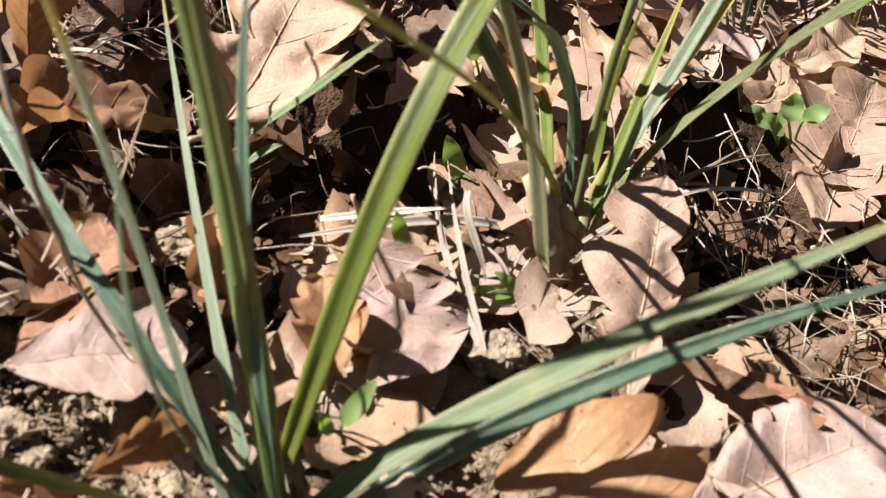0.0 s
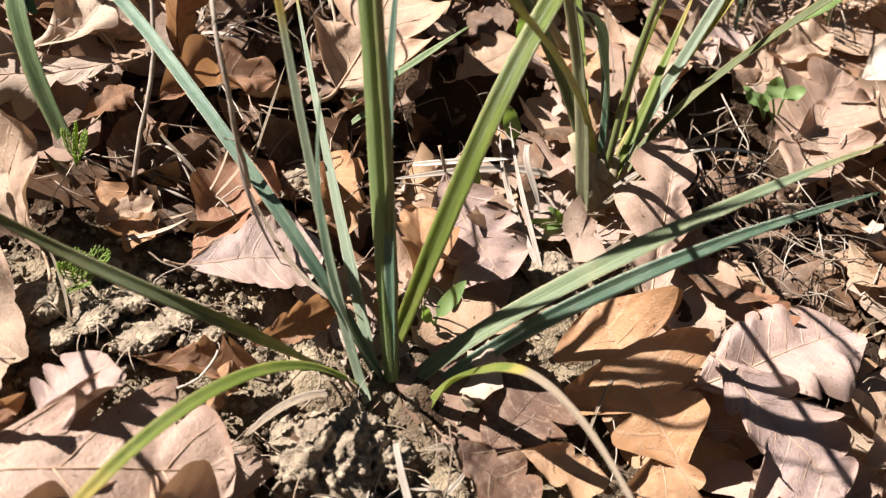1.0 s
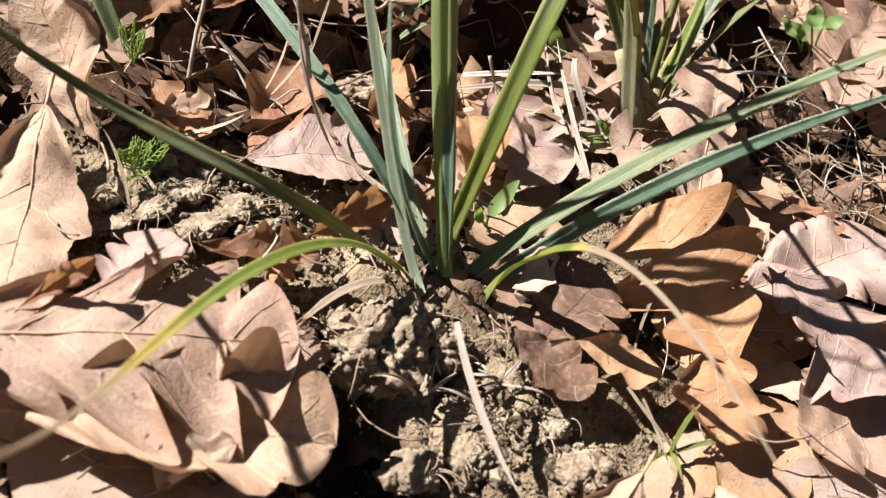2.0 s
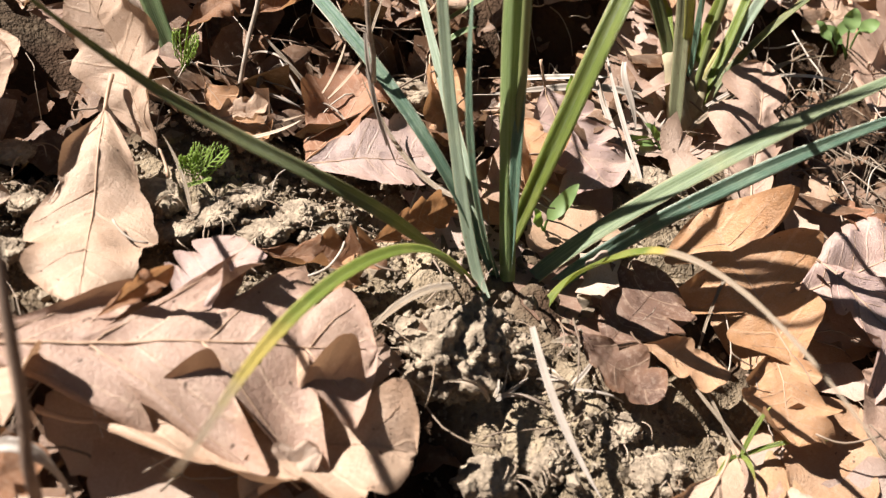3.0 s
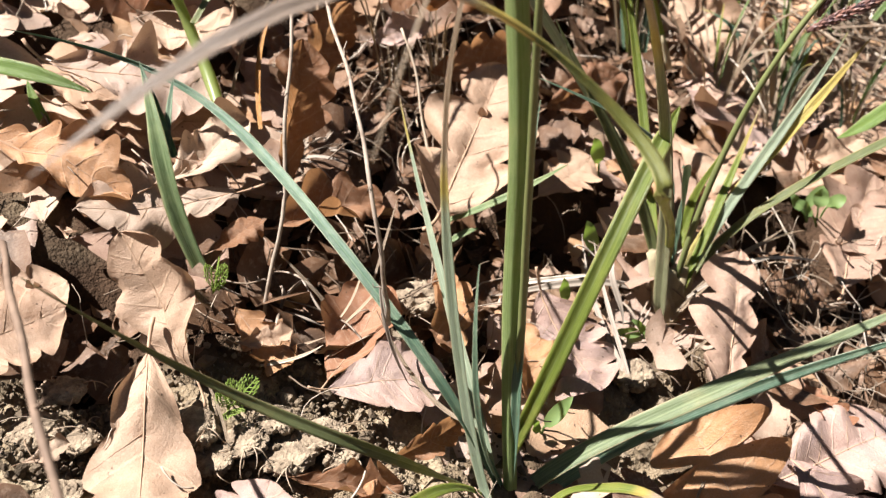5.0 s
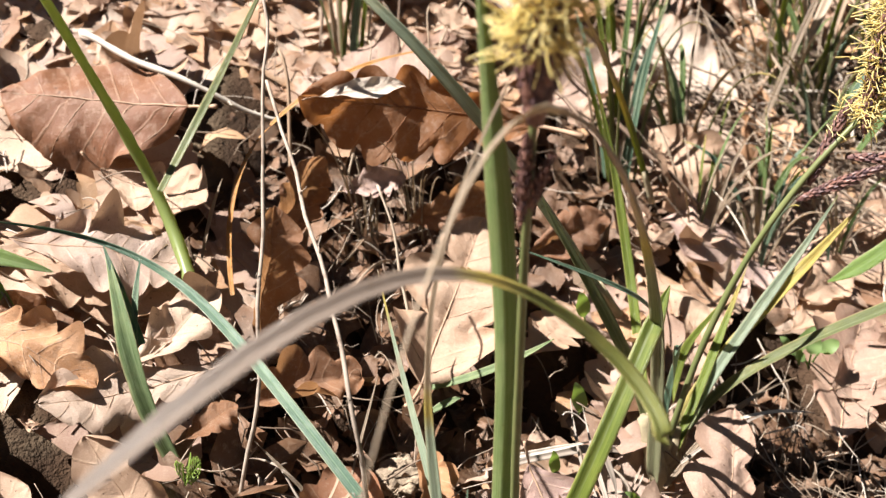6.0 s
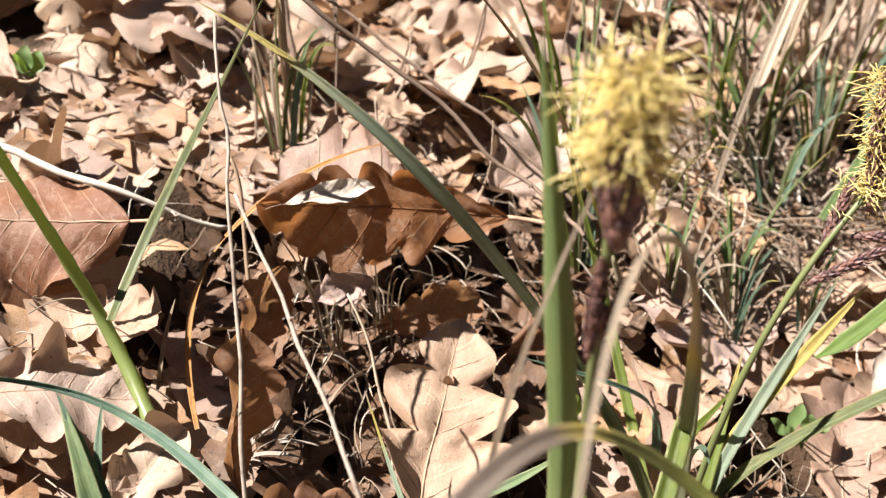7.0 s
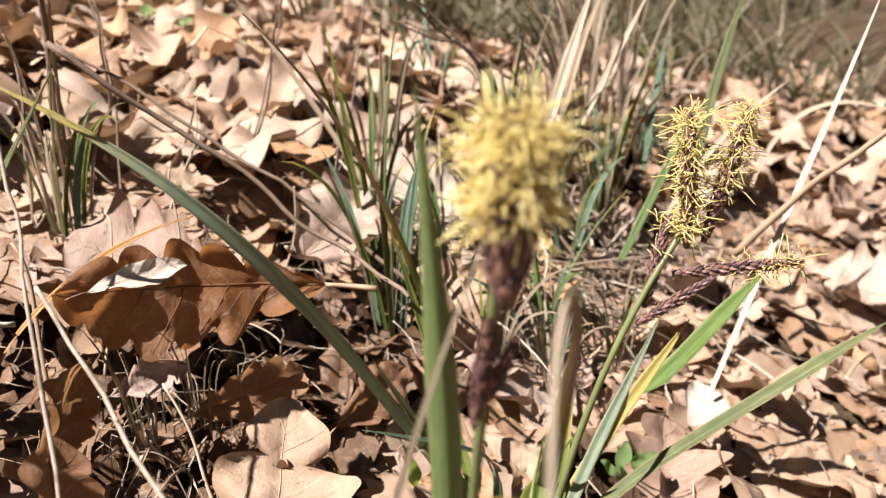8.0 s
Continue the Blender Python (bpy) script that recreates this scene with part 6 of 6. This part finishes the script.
blade(lush, M_GREEN, 0.0036, (0.1705, 0.234, 0.1126), (0.1942, 0.238, 0.1463), (0.2095, 0.2412, 0.1695), dry=(0.9, 1.5), fold=0.3)


def straws():
    """Dry straws lying about, too many to count."""
    r = random.Random(11)
    v, f = [], []
    for i in range(450):
        cx, cy, s = r.choice(STRAW_SPOTS)
        x, y = r.gauss(cx, s), r.gauss(cy, s)
        an, tl = r.uniform(0, 6.283), r.gauss(0.1, 0.25)
        ln = r.uniform(0.015, 0.06)
        d = Vector((math.cos(an), math.sin(an), 0))
        p0 = Vector((x, y, land(x, y) + r.uniform(0.001, 0.012)))
        x1, y1 = x + d.x * ln, y + d.y * ln
        p1 = Vector((x1, y1, land(x1, y1) + r.uniform(0.001, 0.012) + max(0, tl) * ln))
        m = p0.lerp(p1, 0.5) + Vector((r.gauss(0, 0.1), r.gauss(0, 0.1), r.uniform(0, 0.2))) * ln
        w = r.uniform(0.0002, 0.0006)
        tube([p0.lerp(m, t).lerp(m.lerp(p1, t), t) for t in (0, 0.2, 0.4, 0.6, 0.8, 1)], w, 5, 0, v, f)
    tagged(part("straw_litter", mesh("straw_litter", v, f, M_STRAWS)), "loose bleached straws and thin twigs on the ground", "straw", kind="stuff")


TANGLE = (0.1425, 0.1308, 0.0258)


def fibres():
    """Thin curled fibres and broken stems caught in the litter, too many to count."""
    r = random.Random(31)
    v, f = [], []
    for i in range(1500):
        q = r.random() ** 1.2
        x, y = r.uniform(-0.2 - 0.2 * q, 0.2 + 0.3 * q), -0.1 + 0.6 * q
        if i % 9 == 1:
            c = r.choice(HOLLOWS)
            x, y = r.gauss(c[0], 0.013), r.gauss(c[1], 0.013)
        if i % 19 == 0:
            x, y = r.gauss(TANGLE[0], 0.016), r.gauss(TANGLE[1], 0.022)
        if bare_soil(x, y) > 0.2 and r.random() < 0.6:
            continue
        p = Vector((x, y, land(x, y) + r.uniform(0.002, 0.014) - 0.025 * sunk(x, y)))
        a, bend = r.uniform(0, 6.283), r.gauss(0, 0.1)
        ln = r.uniform(0.004, 0.03) / 7
        up = r.gauss(0.1, 0.3)
        pts = [p]
        for j in range(7):
            a += bend + r.gauss(0, 0.13)
            nx, ny = pts[-1].x + math.cos(a) * ln, pts[-1].y + math.sin(a) * ln
            pts.append(Vector((nx, ny, max(pts[-1].z + land(nx, ny) - land(pts[-1].x, pts[-1].y) + up * ln, land(nx, ny) + 0.0005))))
            up += r.gauss(-0.05, 0.12)
        w = r.uniform(0.0001, 0.00032)
        tube(pts, w, 4, 0, v, f)
    tagged(part("plant_fibres", mesh("plant_fibres", v, f, M_STRAWS)), "thin curled fibres and broken stems in the litter", "straw", kind="stuff")


fibres()
STRAW_SPOTS = [(*(0.1824, 0.3054, 0.0866)[:2], 0.03), (*(0.1972, 0.3232, 0.0895)[:2], 0.03), (*(0.1895, 0.3065, 0.0853)[:2], 0.03), (*(0.1454, 0.2812, 0.0876)[:2], 0.02), (*(0.1462, 0.315, 0.0989)[:2], 0.02), (*(0.0302, 0.4146, 0.1545)[:2], 0.06), (*(0.164, 0.4493, 0.1279)[:2], 0.05)]
straws()


# ---- small green weeds ----
def feather(parent, at, tip, width, seed):
    """A small feathery leaf: a midrib with many forked leaflets."""
    rg = random.Random(seed)
    a, b = Vector(at) - parent.location, Vector(tip) - parent.location
    d = (b - a).normalized()
    n = land_n(at[0], at[1])
    s = d.cross(n).normalized()
    v, f = tube([a.lerp(b, t / 5) for t in range(6)], 0.00022, 5)
    for i in range(7):
        t = 0.2 + 0.8 * i / 6
        w = width * math.sin(math.pi * (0.15 + 0.8 * t)) * 0.6
        for sg in (-1, 1):
            p = a.lerp(b, t)
            q = p + (s * sg + d * 0.5 + n * rg.uniform(0, 0.5)) * w
            tube([p, p.lerp(q, 0.5), q], lambda u: 0.0002 * (1 - 0.5 * u), 4, 0, v, f)
            for k2 in (0.45, 0.75):
                p2 = p.lerp(q, k2)
                tube([p2, p2 + (d + s * sg * 0.2 + n * 0.3) * w * 0.6], 0.00017, 4, 0, v, f)
    return part("leaf", mesh("leaf", v, f, M_FERN), parent)


def herb(spot, leaves, seed, label):
    t = thing("seedling", spot, label, "weed", "small weeds")
    rg = random.Random(seed)
    for lx, ly, lz in leaves:
        feather(t, spot, (lx, ly, lz), 0.006, rg.randrange(999))
    return t


herb((-0.0847, 0.1073, 0.073), [(-0.0823, 0.0999, 0.087), (-0.0783, 0.1039, 0.0839), (-0.0799, 0.1008, 0.0883)], 1, "feathery bright green seedling beside a leaf")
herb((-0.077, 0.0702, 0.0558), [(-0.0686, 0.0753, 0.0628), (-0.0732, 0.0709, 0.0649), (-0.0769, 0.0693, 0.0631), (-0.0748, 0.0666, 0.0567)], 2, "feathery bright green seedling on bare soil")


def oval(parent, foot, tip, width, mat, seed=0, cup=0.2):
    a, b = Vector(foot) - parent.location, Vector(tip) - parent.location
    d = b - a
    ln = d.length
    d.normalize()
    n = Vector((0.1, -0.55, 0.83))
    n = (n - d * n.dot(d)).normalized()
    s = d.cross(n)
    v, f = [], []
    for i in range(13):
        t = i / 12
        w = width * 0.36 * math.sin(math.pi * t ** 0.8) ** 0.7 + 0.0002
        for j in range(-3, 4):
            c = j / 3
            v.append(tuple(a + d * ln * t + s * w * c + n * (cup * w * c * c + 0.0004 * math.sin(t * 9 + seed))))
    for i in range(12):
        for j in range(6):
            f.append((i * 7 + j, i * 7 + j + 1, i * 7 + j + 8, i * 7 + j + 7))
    return part("leaf", mesh("leaf", v, f, mat), parent)


def small_plant(spot, leaves, label, mat=None):
    t = thing("seedling", spot, label, "weed", "small weeds")
    for i, (foot, tip, w) in enumerate(leaves):
        oval(t, foot, tip, w, mat or M_WEED, i)
        v, f = tube(bez([Vector(spot) - t.location, (Vector(spot) + Vector(foot)) / 2 - t.location + Vector((0, 0, 0.002)), Vector(foot) - t.location], 6), 0.0004, 5)
        part("stem", mesh("stem", v, f, M_WEED), t)
    return t


small_plant((0.1361, 0.1755, 0.0499), [((0.1309, 0.1653, 0.064), (0.133, 0.1677, 0.0709), 0.008), ((0.1355, 0.1678, 0.0627), (0.1435, 0.1707, 0.0652), 0.007), ((0.1318, 0.1712, 0.0572), (0.1258, 0.1715, 0.064), 0.006)], "small clover-like seedling with round green leaves")
small_plant((0.0414, 0.1449, 0.0589), [((0.0432, 0.1456, 0.0604), (0.0406, 0.1468, 0.0722), 0.0075)], "single oval green leaf with pale flecks")
small_plant((0.0172, 0.0786, 0.034), [((0.018, 0.0768, 0.0388), (0.0263, 0.0779, 0.0493), 0.006), ((0.0156, 0.076, 0.0374), (0.0141, 0.0749, 0.0435), 0.004)], "small bluish-green spoon-shaped seedling leaf")
small_plant((0.0574, 0.1164, 0.0421), [((0.0557, 0.1174, 0.0436), (0.0453, 0.1119, 0.0483), 0.005), ((0.0578, 0.1136, 0.0458), (0.0513, 0.1131, 0.0524), 0.004)], "small pale green seedling at the foot of a sedge")
small_plant((0.0303, 0.1278, 0.0519), [((0.0298, 0.1208, 0.0559), (0.0289, 0.1205, 0.0654), 0.005)], "single pale green pointed leaf")
small_plant((0.0496, 0.1775, 0.074), [((0.0485, 0.1719, 0.0823), (0.0461, 0.1714, 0.0929), 0.008)], "single dark green oval leaf")
small_plant((0.1322, 0.1758, 0.0516), [((0.133, 0.178, 0.0549), (0.1405, 0.1849, 0.0626), 0.009), ((0.1295, 0.1761, 0.0569), (0.1246, 0.1786, 0.0634), 0.006)], "small green clover-like seedling")
small_plant((-0.1297, 0.3312, 0.1734), [((-0.1299, 0.3239, 0.1778), (-0.1334, 0.3169, 0.1866), 0.012), ((-0.1279, 0.3242, 0.1775), (-0.1244, 0.3267, 0.1857), 0.010), ((-0.132, 0.3235, 0.178), (-0.1292, 0.3264, 0.1884), 0.010)], "small bright green weed up the slope")


def leafy(spot, count, spread, seed, label):
    """A low leafy weed: many small oval leaves on short stalks."""
    rg = random.Random(seed)
    o = Vector(spot)
    leaves = []
    for k2 in range(count):
        a = rg.uniform(0, 6.283)
        f = o + Vector((math.cos(a), math.sin(a), 0)) * rg.uniform(0.2, 1.0) * spread + Vector((0, 0, rg.uniform(0.006, 0.022)))
        t = f + Vector((math.cos(a) * 0.012, math.sin(a) * 0.012, rg.uniform(0.0, 0.008)))
        leaves.append((tuple(f), tuple(t), rg.uniform(0.007, 0.011)))
    return small_plant(spot, leaves, label)


leafy((0.0071, 0.5491, 0.172), 11, 0.022, 1, "low leafy green weed up the slope")
leafy((0.0376, 0.519, 0.1637), 9, 0.02, 2, "low leafy green weed up the slope")
leafy((0.0713, 0.5278, 0.1565), 9, 0.02, 3, "low leafy green weed up the slope")


def far_grass():
    """Dry grass and low scrub past the litter, too many blades to count."""
    r = random.Random(21)
    v, f = [], []
    for i in range(42000):
        t = r.random()
        ang = r.uniform(-0.75, 1.25) if i % 4 else r.uniform(1.25, 5.5)
        dist = 0.75 + 7.0 * t ** 1.5
        if ang < 0.35 or ang > 1.25:
            dist += 0.6
        x, y = math.sin(ang) * dist, math.cos(ang) * dist
        if noise.noise(Vector((x, y, 0)) * 1.7) < -0.15:
            continue
        h = r.uniform(0.04, 0.13) * (1 + 0.45 * max(0.0, dist - 0.8))
        w = r.uniform(0.001, 0.0022) * (0.7 + 0.3 * dist)
        o = Vector((x, y, land(x, y) - 0.01))
        d = Vector((r.gauss(0, 0.5), r.gauss(0, 0.5), 0)) * h
        s = Vector((math.cos(ang), -math.sin(ang), 0)) * w
        k0 = len(v)
        for u, ww in ((0, 1), (0.35, 0.9), (0.7, 0.6), (1, 0.1)):
            p = o + d * u * u + Vector((0, 0, h * u * (1 - 0.25 * u)))
            v += [tuple(p - s * ww), tuple(p + s * ww)]
        f += [(k0 + 2 * j, k0 + 2 * j + 1, k0 + 2 * j + 3, k0 + 2 * j + 2) for j in range(3)]
    tagged(part("far_grass", mesh("far_grass", v, f, M_FIELD)), "pale dry grass and scrub beyond the leaf litter", "grass", kind="stuff")


far_grass()
